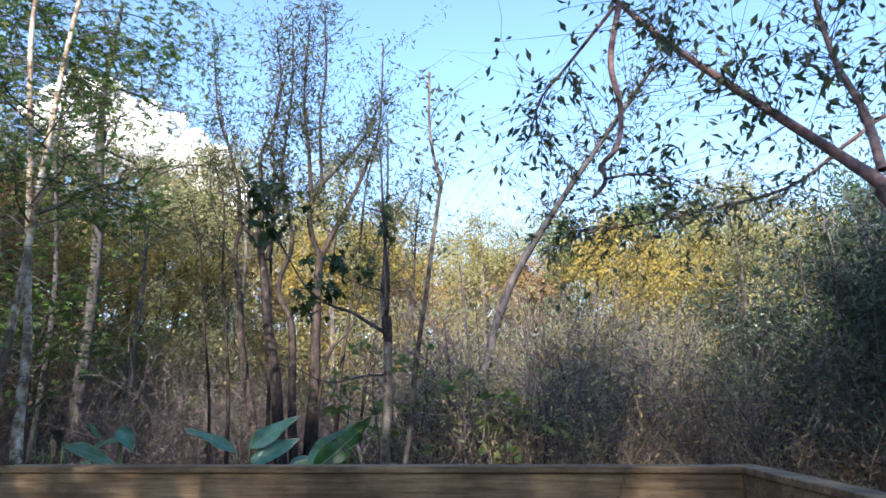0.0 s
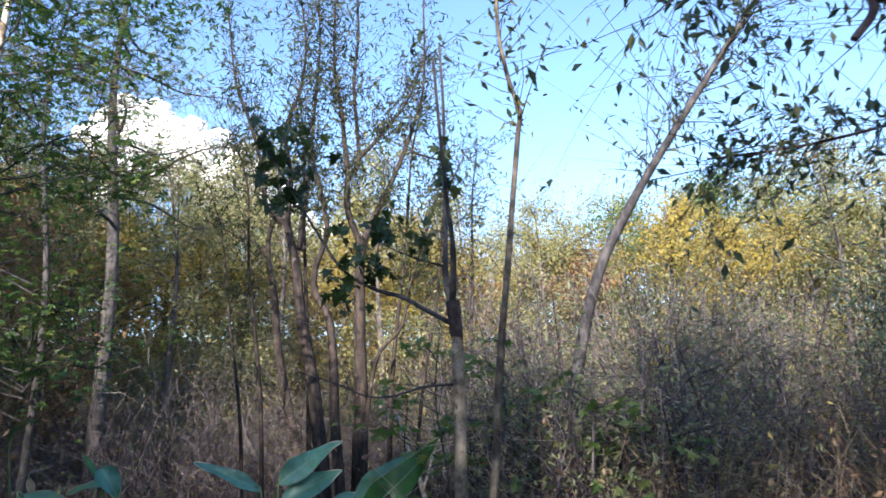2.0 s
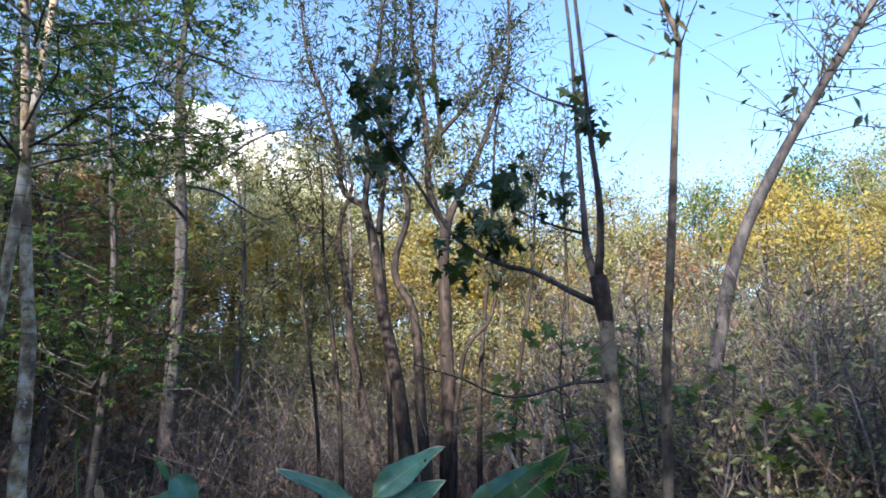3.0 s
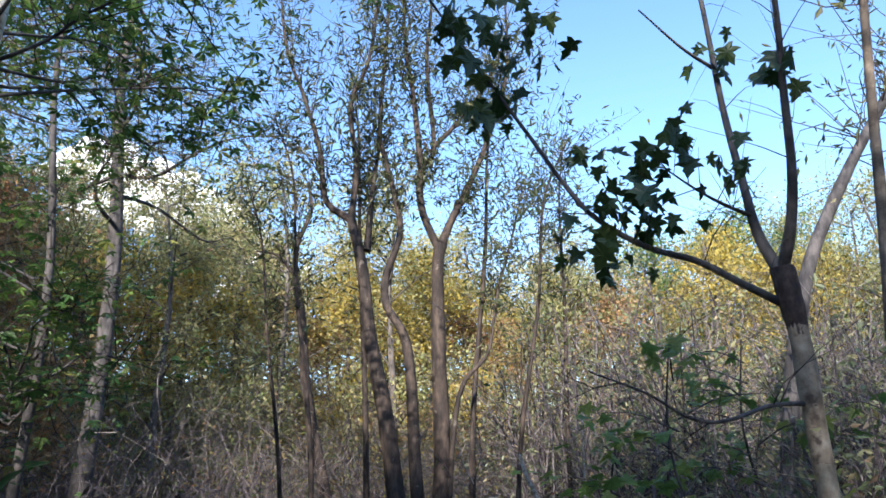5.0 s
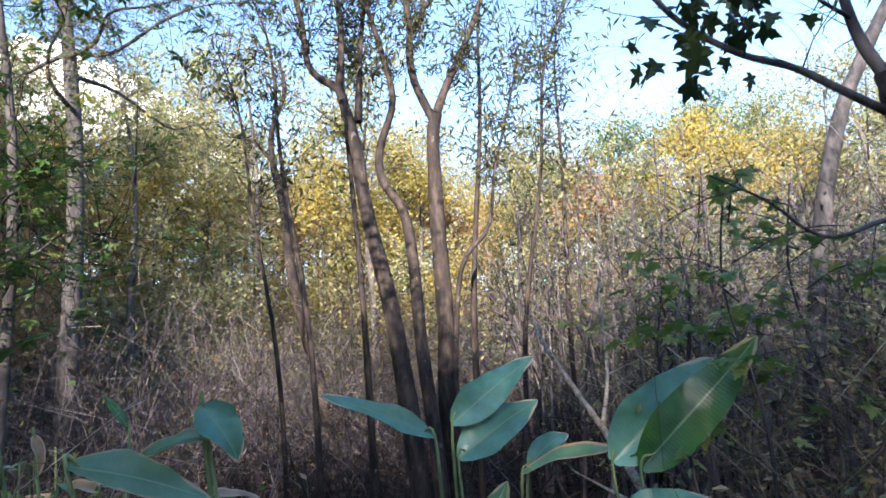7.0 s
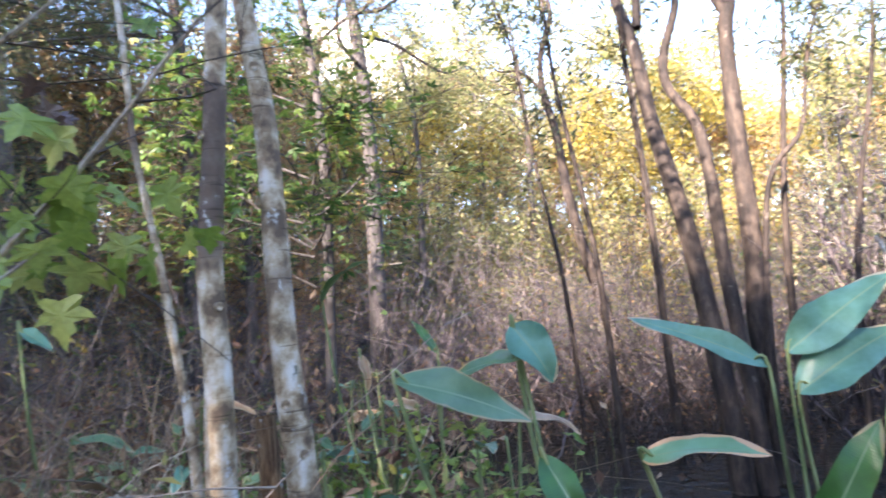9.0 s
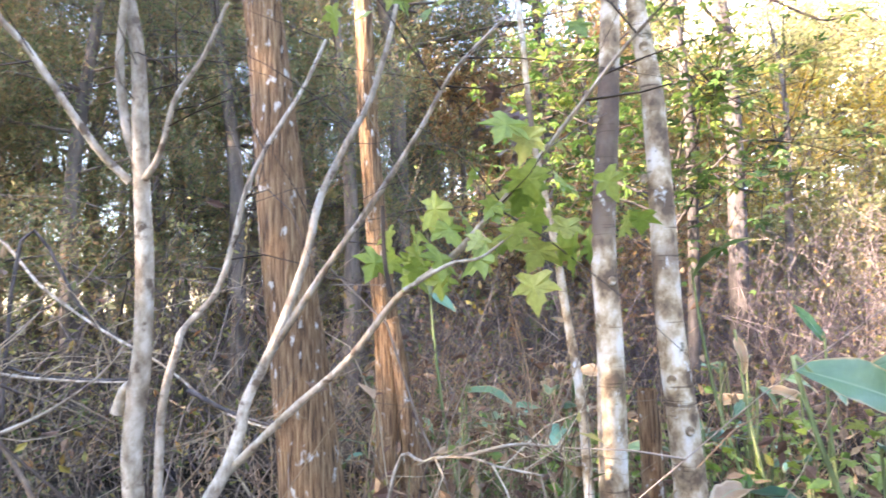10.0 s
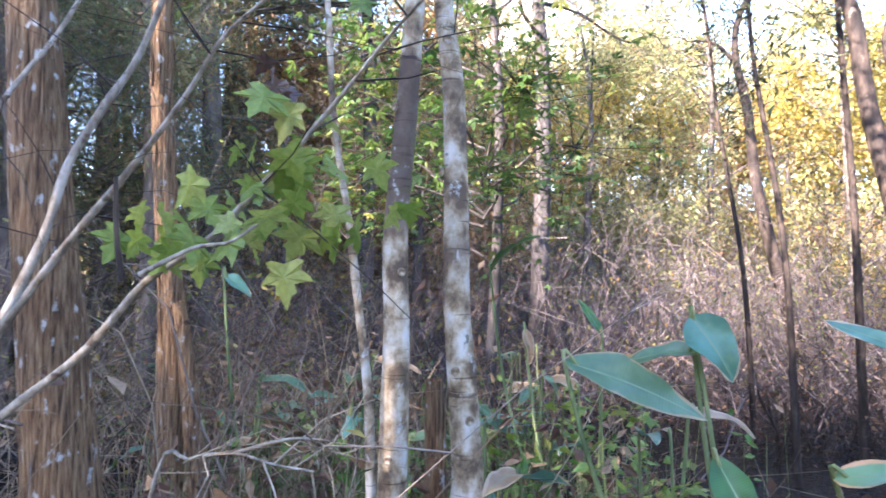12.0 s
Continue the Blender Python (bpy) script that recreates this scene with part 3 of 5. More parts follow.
BIRCH3_T = [(-3.83, 5.60, 0.33), (-3.84, 5.61, 0.55), (-3.85, 5.60, 0.88), (-3.88, 5.58, 1.16), (-3.90, 5.56, 1.39), (-3.93, 5.55, 1.57), (-3.96, 5.52, 1.85)]
STUMP_T = [(-3.81, 5.91, 0.35), (-3.80, 5.91, 0.51), (-3.79, 5.89, 0.75), (-3.79, 5.88, 0.90)]
TWIN_T = [(-3.89, 4.19, 0.63), (-3.87, 4.19, 0.78), (-3.85, 4.18, 0.95), (-3.82, 4.19, 1.11), (-3.80, 4.19, 1.31), (-3.79, 4.18, 1.49), (-3.77, 4.17, 1.65), (-3.76, 4.16, 1.78), (-3.76, 4.13, 1.94)]
TWIN_A = [(-3.81, 4.18, 1.53), (-3.79, 4.15, 1.60), (-3.77, 4.13, 1.73), (-3.74, 4.13, 1.84), (-3.71, 4.13, 1.93)]
TWIN_B = [(-3.77, 4.18, 1.50), (-3.73, 4.20, 1.55), (-3.69, 4.22, 1.66), (-3.64, 4.26, 1.74), (-3.59, 4.29, 1.84)]
TWIN_C = [(-3.81, 4.16, 1.50), (-3.81, 4.10, 1.56), (-3.81, 4.03, 1.66), (-3.81, 3.97, 1.75), (-3.80, 3.92, 1.80), (-3.78, 3.90, 1.86)]
TWIN_D = [(-3.90, 4.16, 1.01), (-3.87, 4.17, 1.06), (-3.83, 4.19, 1.08)]
SAPLING_A = [(-3.86, 4.28, 0.62), (-3.84, 4.32, 0.77), (-3.83, 4.37, 0.86), (-3.82, 4.40, 0.94), (-3.83, 4.42, 1.01), (-3.81, 4.47, 1.12), (-3.80, 4.52, 1.24), (-3.79, 4.56, 1.36), (-3.78, 4.59, 1.49), (-3.75, 4.65, 1.63), (-3.73, 4.71, 1.75), (-3.71, 4.76, 1.92), (-3.71, 4.79, 2.05)]
SAPLING_B = [(-3.83, 4.38, 0.86), (-3.68, 4.46, 1.00), (-3.55, 4.53, 1.11), (-3.43, 4.58, 1.24), (-3.31, 4.62, 1.31), (-3.22, 4.63, 1.37), (-3.12, 4.65, 1.45), (-3.02, 4.67, 1.54), (-2.94, 4.67, 1.60), (-2.86, 4.66, 1.64)]
SAPLING_C = [(-3.79, 4.47, 1.13), (-3.66, 4.54, 1.31), (-3.54, 4.61, 1.47), (-3.43, 4.65, 1.60), (-3.34, 4.67, 1.70), (-3.23, 4.72, 1.79)]
SAPLING_D = [(-4.00, 4.27, 0.71), (-4.00, 4.28, 0.99), (-3.99, 4.31, 1.13), (-4.00, 4.33, 1.18), (-3.97, 4.40, 1.27), (-3.96, 4.44, 1.40), (-3.95, 4.47, 1.53), (-3.93, 4.52, 1.65), (-3.89, 4.60, 1.80), (-3.87, 4.66, 1.94)]
SAPLING_E = [(-3.24, 4.44, 1.24), (-3.24, 4.43, 1.30), (-3.23, 4.42, 1.39), (-3.19, 4.47, 1.45)]
SAPLING_F = [(-3.23, 4.46, 1.25), (-3.17, 4.51, 1.29), (-3.12, 4.54, 1.30), (-3.07, 4.57, 1.34)]
SPRAWL_1 = [(-4.10, 4.99, 0.67), (-3.95, 5.01, 0.76), (-3.81, 5.05, 0.79), (-3.68, 5.07, 0.78), (-3.54, 5.09, 0.78)]
SPRAWL_2 = [(-3.81, 5.05, 0.79), (-3.69, 5.13, 0.83), (-3.58, 5.20, 0.83)]
DEADB_1 = [(-6.15, 3.79, 1.63), (-5.79, 4.05, 1.57), (-5.50, 4.20, 1.34), (-5.20, 4.37, 1.16), (-4.91, 4.52, 1.03), (-4.64, 4.64, 0.88), (-4.38, 4.73, 0.83)]
DEADB_2 = [(-5.22, 3.80, 1.17), (-5.16, 4.01, 1.03), (-5.09, 4.25, 0.98), (-5.03, 4.46, 0.96)]


limb_rows = {}


def tree(name, at, label, trunk, limbs, mat, category="tree", group="", mat_limb=None):
    """trunk: (points, r0, r1, options); limbs: rows of the same."""
    e = thing(name, (at[0], at[1], -0.3), label, category, group)
    pts, r0, r1, opt = trunk
    part("trunk", limb_mesh("trunk", pts, r0, r1, mat, **opt), e)
    limb_rows[e] = []
    for pts, r0, r1 in limbs:
        limb_rows[e].append((part("limb", limb_mesh("limb", pts, r0, r1, mat_limb or mat, sides=8), e), curve(pts, 24)))
    return e


def dress(e, lines, count, length, r, mat_twig, mat_leaf, per, leaf, width, jit=0.04, droop=0.3, up=0.3, start=0.2):
    """Twigs and small leaves on a tree's limbs."""
    s, l = Soup(), Soup()
    for pts in lines:
        run = sum(math.dist(a, b) for a, b in zip(pts, pts[1:]))
        Q = twigs(s, pts, max(4, int(count * min(1.2, run / 2.2))) if count > 20 else count, length, r, up, start)
        Q2 = twigs(s, Q[0], 2, length * 0.5, r * 0.6, up)
        if per:
            leaves(l, along_lines(Q, per, jit), leaf, width, droop)
    part("twig_mass", s.mesh("twig_mass", mat_twig), e, "", "stuff")
    if per:
        part("foliage", l.mesh("foliage", mat_leaf, False), e, "", "stuff")


def bark_strips(e, pts, r0, r1, count, low, high):
    """Loose fibrous strips of bark lying on a trunk."""
    P = curve(pts, 80)
    for _ in range(count):
        a = rnd.uniform(0, 2 * math.pi)
        z = rnd.uniform(low, high)
        run = rnd.uniform(0.12, 0.5)
        ln = []
        for k in range(5):
            zz = z + run * k / 4
            i = int(np.argmin(np.abs(P[:, 2] - zz)))
            r = r0 + (r1 - r0) * (i / 79) ** 0.85
            b = a + 0.05 * math.sin(k * 1.7 + z * 9)
            ln.append((P[i, 0] + math.cos(b) * r, P[i, 1] + math.sin(b) * r, zz))
        part("bark_strip", limb_mesh("bark_strip", ln, rnd.uniform(0.004, 0.009), 0.002, M_CYPRESS, sides=6, lump=0.3, seg=10), e)


def knots(e, pts, r, heights, mat):
    """Ringed scars where branches fell off a trunk."""
    P = curve(pts, 80)
    for z, a in heights:
        i = int(np.argmin(np.abs(P[:, 2] - z)))
        bm = bmesh.new()
        bmesh.ops.create_uvsphere(bm, u_segments=14, v_segments=8, radius=r * 0.3)
        for v in bm.verts:
            q = math.hypot(v.co.x, v.co.y) / (r * 0.3)
            v.co.z *= 0.55
            if v.co.z > 0:
                v.co.z -= r * 0.16 * max(0, 1 - q * 1.6)
            v.co *= 1 + 0.12 * noise.noise(v.co * 60)
        for f in bm.faces:
            f.smooth = True
        me = bpy.data.meshes.new("knot")
        bm.to_mesh(me)
        bm.free()
        me.materials.append(mat)
        ob = part("knot", me, e)
        ob.matrix_parent_inverse = Matrix.Identity(4)
        ob.matrix_basis = e.matrix_world.inverted() @ Matrix.Translation((P[i, 0] + math.cos(a) * r * 0.93, P[i, 1] + math.sin(a) * r * 0.93, z)) @ Vector((math.cos(a), math.sin(a), 0)).to_track_quat('Z', 'Y').to_matrix().to_4x4()


def fan_lines(at, n, h0, h1, reach, heading, spread, height, rise=0.5):
    rows = [[(at[0], at[1], -0.42), (at[0] + 0.1, at[1] + 0.05, height * 0.4), (at[0] - 0.1, at[1], height * 0.75), (at[0], at[1] + 0.1, height)]]
    for i in range(n):
        z = rnd.uniform(h0, h1)
        a = radians(heading + rnd.uniform(-spread, spread))
        q = reach * rnd.uniform(0.6, 1.1)
        g = lambda k: rnd.gauss(0, 0.6 * k * q)
        rows.append([(at[0], at[1], z)] + [(at[0] + math.cos(a) * q * f + g(0.07), at[1] + math.sin(a) * q * f + g(0.07), z + q * rise * min(f, 0.6) + g(0.06)) for f in (0.3, 0.55, 0.8, 1.0)])
    return rows


# willow clump in the water
willow = tree("willow_tree", (-2.2, 9.7), "dark multi-stemmed willow with sparse narrow leaves standing in water",
              (rooted(WILLOW_A), 0.098, 0.058, {"flare": 0.9, "sides": 16, "lump": 0.16, "seg": 48}),
              [(WILLOW_A1, 0.05, 0.01), (WILLOW_A2, 0.04, 0.01), (WILLOW_A3, 0.05, 0.01), (WILLOW_A4, 0.03, 0.008),
               (rooted(WILLOW_B), 0.07, 0.01), (rooted(WILLOW_C), 0.098, 0.046), (WILLOW_C1, 0.04, 0.01),
               (WILLOW_C2, 0.036, 0.009), (WILLOW_C3, 0.04, 0.015), (rooted(WILLOW_D), 0.035, 0.008)], M_WILLOW)
dress(willow, [WILLOW_A1, WILLOW_A2, WILLOW_A3, WILLOW_A4, WILLOW_B[5:], WILLOW_C1, WILLOW_C2, WILLOW_C3, WILLOW_D[2:]], 64, 0.75, 0.006,
      M_WILLOW, M_LF_WILLOW, 14, 0.10, 0.22, 0.06, 0.5, 0.5)

# younger willow shoots around it
for x, y, dx, dy, h, r in ((-3.3, 9.9, -0.5, 0.2, 5.2, 0.035), (-1.9, 10.3, 0.45, 0.3, 5.8, 0.04), (-1.5, 9.9, 0.6, -0.1, 4.6, 0.03), (-2.9, 10.4, -0.2, 0.1, 6.0, 0.042), (-3.7, 10.3, -0.4, -0.2, 4.4, 0.028), (-0.9, 10.6, 0.2, 0.2, 5.0, 0.032)):
    ln = [(x, y, -0.42), (x + dx * 0.15, y + dy * 0.2, h * 0.3), (x + dx * 0.6, y + dy * 0.5, h * 0.62), (x + dx * 0.8, y + dy, h * 0.85), (x + dx * 1.3, y + dy, h)]
    e = tree("willow_shoot", (x, y), "thin dark willow shoot with sparse narrow leaves", (ln, r, 0.007, {}), [], M_WILLOW, "tree", "willow shoots")
    dress(e, [ln[1:]], 46, 0.8, 0.005, M_WILLOW, M_LF_WILLOW, 11, 0.10, 0.22, 0.06, 0.5, 0.4)

# slim tree further out
slim = tree("slim_tree", (-4.0, 12.6), "slim dark sapling with small drooping leaves in the thicket",
            (rooted(SLIM_T), 0.10, 0.02, {}), [(SLIM_B, 0.03, 0.01)], M_WILLOW)
dress(slim, [SLIM_T[4:], SLIM_B], 26, 0.6, 0.008, M_WILLOW, M_LF_WILLOW, 8, 0.10, 0.25, 0.06, 0.6)

# young maple with hand-shaped leaves
maple = tree("young_maple", (-0.57, 5.85), "young maple with patchy tan bark and dark lobed leaves",
             (rooted(MAPLE_T), 0.034, 0.036, {"sides": 14, "flare": 0.2, "lump": 0.14}),
             [(MAPLE_L1, 0.024, 0.008), (MAPLE_L2, 0.024, 0.008), (MAPLE_L4, 0.016, 0.005), (MAPLE_L5, 0.009, 0.003),
              (MAPLE_L6, 0.009, 0.003), (MAPLE_L7, 0.009, 0.003)], M_TANPALE, mat_limb=M_MAPLEBARK)
part("dark_bark_sleeve", limb_mesh("dark_bark_sleeve", MAPLE_T[3:], 0.0335, 0.0405, M_SLEEVE, sides=16, lump=0.28, seg=26), maple, "rough dark brown bark")
knots(maple, rooted(MAPLE_T), 0.035, ((1.57, -1.7), (1.2, -1.2), (0.7, -2.0)), M_TANPALE)
pole = tree("slender_pole_tree", (-0.35, 5.75), "slender pale sapling with a crooked top",
            (rooted(POLE_T), 0.026, 0.011, {"lump": 0.1}), [], M_TAN)
dress(pole, [POLE_T[4:]], 30, 0.6, 0.004, M_WILLOW, M_LF_WILLOW, 7, 0.08, 0.35)
lean = tree("leaning_tree", (0.1, 8.0), "grey tree leaning over the thicket with drooping leaf sprays",
            (rooted(LEAN_T), 0.075, 0.025, {"lump": 0.1}), [], M_MAPLEBARK)
dress(lean, [LEAN_T[4:]], 70, 1.2, 0.007, M_WILLOW, M_LF_WILLOW, 10, 0.085, 0.25, 0.05, 0.6)


def lobed_leaf(name, mat):
    """A hand-shaped leaf, one unit long, cupped along its ribs."""
    bm = bmesh.new()
    half = [(0.14, -0.05), (0.30, -0.10), (0.48, -0.04), (0.40, 0.06), (0.34, 0.15), (0.50, 0.24), (0.66, 0.44), (0.48, 0.42), (0.34, 0.44), (0.22, 0.46), (0.27, 0.64), (0.16, 0.72), (0.10, 0.86)]
    rim = [(0, 0.0)] + half + [(0, 1.04)] + [(-x, y) for x, y in reversed(half)]
    c = bm.verts.new((0, 0.3, 0.03))
    vs = [bm.verts.new((x, y, -0.12 * (x * x * 2 + max(y - 0.5, 0) * 0.6) + 0.05 * math.sin(7 * x + 3 * y))) for x, y in rim]
    for i in range(len(vs)):
        bm.faces.new((c, vs[i], vs[(i + 1) % len(vs)]))
    me = bpy.data.meshes.new(name)
    bm.to_mesh(me)
    bm.free()
    me.materials.append(mat)
    return me


def lobed_mat(name, a, b, c, translucent=0.4):
    m, n, links, p = nodes_of(name)
    o = n.new("ShaderNodeObjectInfo")
    r = ramp_of(n, [(0.0, a), (0.6, b), (1.0, c)])
    links.new(o.outputs["Random"], r.inputs[0])
    nz = noise_of(n, links, 5, (1, 1, 1), 4)
    nr = ramp_of(n, [(0.3, (0.7, 0.7, 0.7)), (0.7, (1.1, 1.1, 1.1))])
    links.new(nz.outputs["Fac"], nr.inputs[0])
    col = mixed(n, links, 1.0, r.outputs[0], nr.outputs[0], 'MULTIPLY')
    links.new(col, p.inputs["Base Color"])
    p.inputs["Roughness"].default_value = 0.45
    t, mx = n.new("ShaderNodeBsdfTranslucent"), n.new("ShaderNodeMixShader")
    links.new(col, t.inputs["Color"])
    mx.inputs[0].default_value = translucent
    links.new(p.outputs[0], mx.inputs[1])
    links.new(t.outputs[0], mx.inputs[2])
    links.new(mx.outputs[0], n["Material Output"].inputs["Surface"])
    return m


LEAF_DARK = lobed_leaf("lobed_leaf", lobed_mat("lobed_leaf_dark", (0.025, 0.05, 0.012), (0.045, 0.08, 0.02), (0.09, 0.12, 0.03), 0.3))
LEAF_LIGHT = lobed_leaf("lobed_leaf", lobed_mat("lobed_leaf_light", (0.17, 0.25, 0.04), (0.28, 0.36, 0.07), (0.42, 0.43, 0.13), 0.45))
LEAF_MID = lobed_leaf("lobed_leaf", lobed_mat("lobed_leaf_mid", (0.11, 0.19, 0.045), (0.19, 0.28, 0.065), (0.34, 0.36, 0.10), 0.45))
LEAF_DEAD = lobed_leaf("lobed_leaf", lobed_mat("lobed_leaf_dead", (0.07, 0.04, 0.032), (0.13, 0.08, 0.065), (0.2, 0.13, 0.10), 0.1))


def lobed_cluster(e, me, centre, spread, count, size, hang=1.0):
    rows = limb_rows.get(e)
    if rows:
        e = min(rows, key=lambda q: float(np.min(np.linalg.norm(q[1] - np.array(centre), axis=1))))[0]
        bpy.context.view_layer.update()
    for _ in range(count):
        p = [centre[k] + rnd.gauss(0, spread[k]) for k in range(3)]
        ob = part("leaf", me, e)
        s = size * rnd.uniform(0.65, 1.25)
        ob.matrix_parent_inverse = Matrix.Identity(4)
        ob.matrix_basis = e.matrix_world.inverted() @ Matrix.LocRotScale(p, Euler((radians(rnd.uniform(-150, -40) * hang + (1 - hang) * rnd.uniform(-40, 30)), radians(rnd.uniform(-40, 40)), radians(rnd.uniform(0, 360)))), (s, s, s))


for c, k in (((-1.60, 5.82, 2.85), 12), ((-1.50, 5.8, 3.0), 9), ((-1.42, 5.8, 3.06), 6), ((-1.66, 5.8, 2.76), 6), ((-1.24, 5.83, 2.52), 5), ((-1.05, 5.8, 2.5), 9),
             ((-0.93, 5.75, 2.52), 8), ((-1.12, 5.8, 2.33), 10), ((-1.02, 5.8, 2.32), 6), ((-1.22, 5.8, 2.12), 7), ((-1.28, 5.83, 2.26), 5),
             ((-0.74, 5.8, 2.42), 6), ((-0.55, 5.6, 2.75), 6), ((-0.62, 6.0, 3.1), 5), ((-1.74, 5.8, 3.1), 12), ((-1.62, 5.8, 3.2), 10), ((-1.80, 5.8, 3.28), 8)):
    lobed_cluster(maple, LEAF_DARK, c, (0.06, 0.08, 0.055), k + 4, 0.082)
s = Soup()
for ln in (MAPLE_L1, MAPLE_L2, MAPLE_L4, MAPLE_L5, MAPLE_L6):
    twigs(s, ln, 14, 0.28, 0.003, 0.3)
part("twig_mass", s.mesh("twig_mass", M_WILLOW), maple, "", "stuff")

# bushy maple saplings behind the young maple
for x, y, hh, k in ((-0.78, 6.75, 1.95, 9), (-0.30, 7.10, 2.0, 9), (-1.05, 6.95, 1.5, 6), (0.15, 6.6, 1.7, 8), (0.75, 6.9, 1.6, 7)):
    stem = [(x, y, -0.42), (x + 0.05, y, hh * 0.4), (x - 0.04, y + 0.05, hh * 0.75), (x, y, hh)]
    arms = []
    for j in range(k):
        z, ang, q = hh * rnd.uniform(0.35, 0.95), rnd.uniform(0, 6.28), rnd.uniform(0.25, 0.5)
        arms.append(([(x, y, z), (x + math.cos(ang) * q * 0.5, y + math.sin(ang) * q * 0.5, z + 0.09), (x + math.cos(ang) * q, y + math.sin(ang) * q, z + 0.1)], 0.005, 0.002))
    e = tree("maple_sapling", (x, y), "bushy maple sapling with soft green lobed leaves", (stem, 0.011, 0.004, {}), arms, M_MAPLEBARK, "sapling", "maple saplings")
    for ln, _, _ in arms:
        lobed_cluster(e, LEAF_MID, ln[1], (0.08, 0.08, 0.03), 4, 0.075, 0.25)
        lobed_cluster(e, LEAF_MID, ln[2], (0.07, 0.07, 0.03), 5, 0.075, 0.25)

# limb hanging over the deck's corner
hang = tree("overhanging_tree", (3.0, 2.6), "tree beside the deck with a reddish limb hanging over its corner",
            (rooted([(3.05, 2.6, 0.2), (2.95, 2.7, 1.0), (2.6, 2.95, 1.7)] + HANG_1[:2]), 0.13, 0.055, {"lump": 0.1}),
            [(HANG_1, 0.042, 0.012), (HANG_2, 0.02, 0.012), ([(2.9, 2.7, 1.1), (3.3, 3.6, 2.6)] + HANG_3, 0.024, 0.005), (HANG_4, 0.026, 0.01), (HANG_5, 0.012, 0.004), (HANG_6, 0.01, 0.003)], M_RED)
dress(hang, [HANG_1[2:], HANG_3[1:], HANG_4, HANG_5, HANG_6], 120, 0.7, 0.003, M_WILLOW, M_LF_HANG, 5, 0.072, 0.40, 0.04, 0.9, 0.05)

# fallen bleached branch
white = tree("bleached_dead_branch", (-0.95, 7.6), "bleached dead branch leaning out of the water",
             (rooted(WHITE_1), 0.042, 0.012, {}), [(WHITE_2, 0.016, 0.006), (WHITE_3, 0.014, 0.005)], M_PALE, "dead branch")
dress(white, [WHITE_1[2:], WHITE_2], 10, 0.4, 0.004, M_PALE, None, 0, 0, 0)

# old cypress trunks and grey saplings beside the deck
cyp = tree("cypress_tree", (-4.5, 4.95), "cypress trunk with peeling orange-brown bark and white lichen",
           (rooted(CYPRESS_T) + [(-4.66, 4.7, 4.2), (-4.7, 4.65, 6.5), (-4.7, 4.6, 9.0)], 0.135, 0.04, {"sides": 28, "flare": 0.15, "lump": 0.05, "seg": 90, "flute": 0.03}), [], M_CYPRESS)
cyp2 = tree("cypress_tree", (-5.2, 5.75), "smaller cypress trunk with a fluted reddish base",
            (rooted(CYPRESS2_T) + [(-5.1, 5.45, 4.6), (-5.1, 5.4, 7.5)], 0.075, 0.03, {"sides": 24, "flare": 1.6, "lump": 0.06, "seg": 80, "flute": 0.22}), [], M_CYPRESS)
part("root_leg", limb_mesh("root_leg", rooted([(-5.06, 5.79, -0.01), (-5.06, 5.76, 0.27), (-5.06, 5.72, 0.60), (-5.07, 5.68, 0.94), (-5.07, 5.64, 1.16)]), 0.075, 0.03, M_CYPRESS, sides=14, lump=0.15), cyp2)


bark_strips(cyp, rooted(CYPRESS_T) + [(-4.66, 4.7, 4.2), (-4.7, 4.65, 6.5), (-4.7, 4.6, 9.0)], 0.135, 0.04, 60, 0.0, 2.6)
bark_strips(cyp2, rooted(CYPRESS2_T) + [(-5.1, 5.45, 4.6), (-5.1, 5.4, 7.5)], 0.085, 0.03, 26, 0.1, 2.4)
BR = {"sides": 22, "lump": 0.06, "seg": 90}
b1 = tree("grey_barked_tree", (-3.66, 5.5), "young tree with mottled cream bark and a dark band",
          (rooted(BIRCH1_T) + [(-3.52, 5.52, 3.4), (-3.5, 5.6, 4.6), (-3.4, 5.7, 6.0)], 0.052, 0.018, {"flare": 0.2, **BR}), [], M_BIRCH_BAND, "tree", "mottled trunks")
b2 = tree("grey_barked_tree", (-3.58, 5.8), "young tree with mottled bark, a knot and a slight lean",
          (rooted(BIRCH2_T) + [(-3.7, 5.6, 3.4), (-3.8, 5.5, 4.8), (-3.75, 5.6, 6.2)], 0.064, 0.018, {"flare": 0.25, "knots": [(0.17, 0.6, 0.35), (0.145, 1.4, 0.3), (0.20, 0.2, 0.2)], **BR}), [], M_BIRCH, "tree", "mottled trunks")
b3 = tree("grey_barked_tree", (-3.83, 5.6), "thin pale crooked stem beside the thicker trunks",
          (rooted(BIRCH3_T) + [(-4.0, 5.5, 2.4), (-4.1, 5.4, 3.2)], 0.022, 0.008, {"lump": 0.12}), [], M_BIRCH, "tree", "mottled trunks")
def crown(e, at, n, h0, h1, reach, heading, spread, count, per, leaf, mat):
    """Leafy limbs high on a tree."""
    s, l = Soup(), Soup()
    for ln in fan_lines(at, n, h0, h1, reach, heading, spread, 6.0)[1:]:
        part("limb", limb_mesh("limb", ln, 0.009, 0.003, M_MAPLEBARK, sides=6), e)
        Q = twigs(s, ln, count, 0.6, 0.004, 0.1, 0.25)
        maple_leaves(l, along_lines(Q, per, 0.06), leaf * 1.15)
    part("twig_mass", s.mesh("twig_mass", M_WILLOW), e, "", "stuff")
    part("foliage", l.mesh("foliage", mat, False), e, "", "stuff")


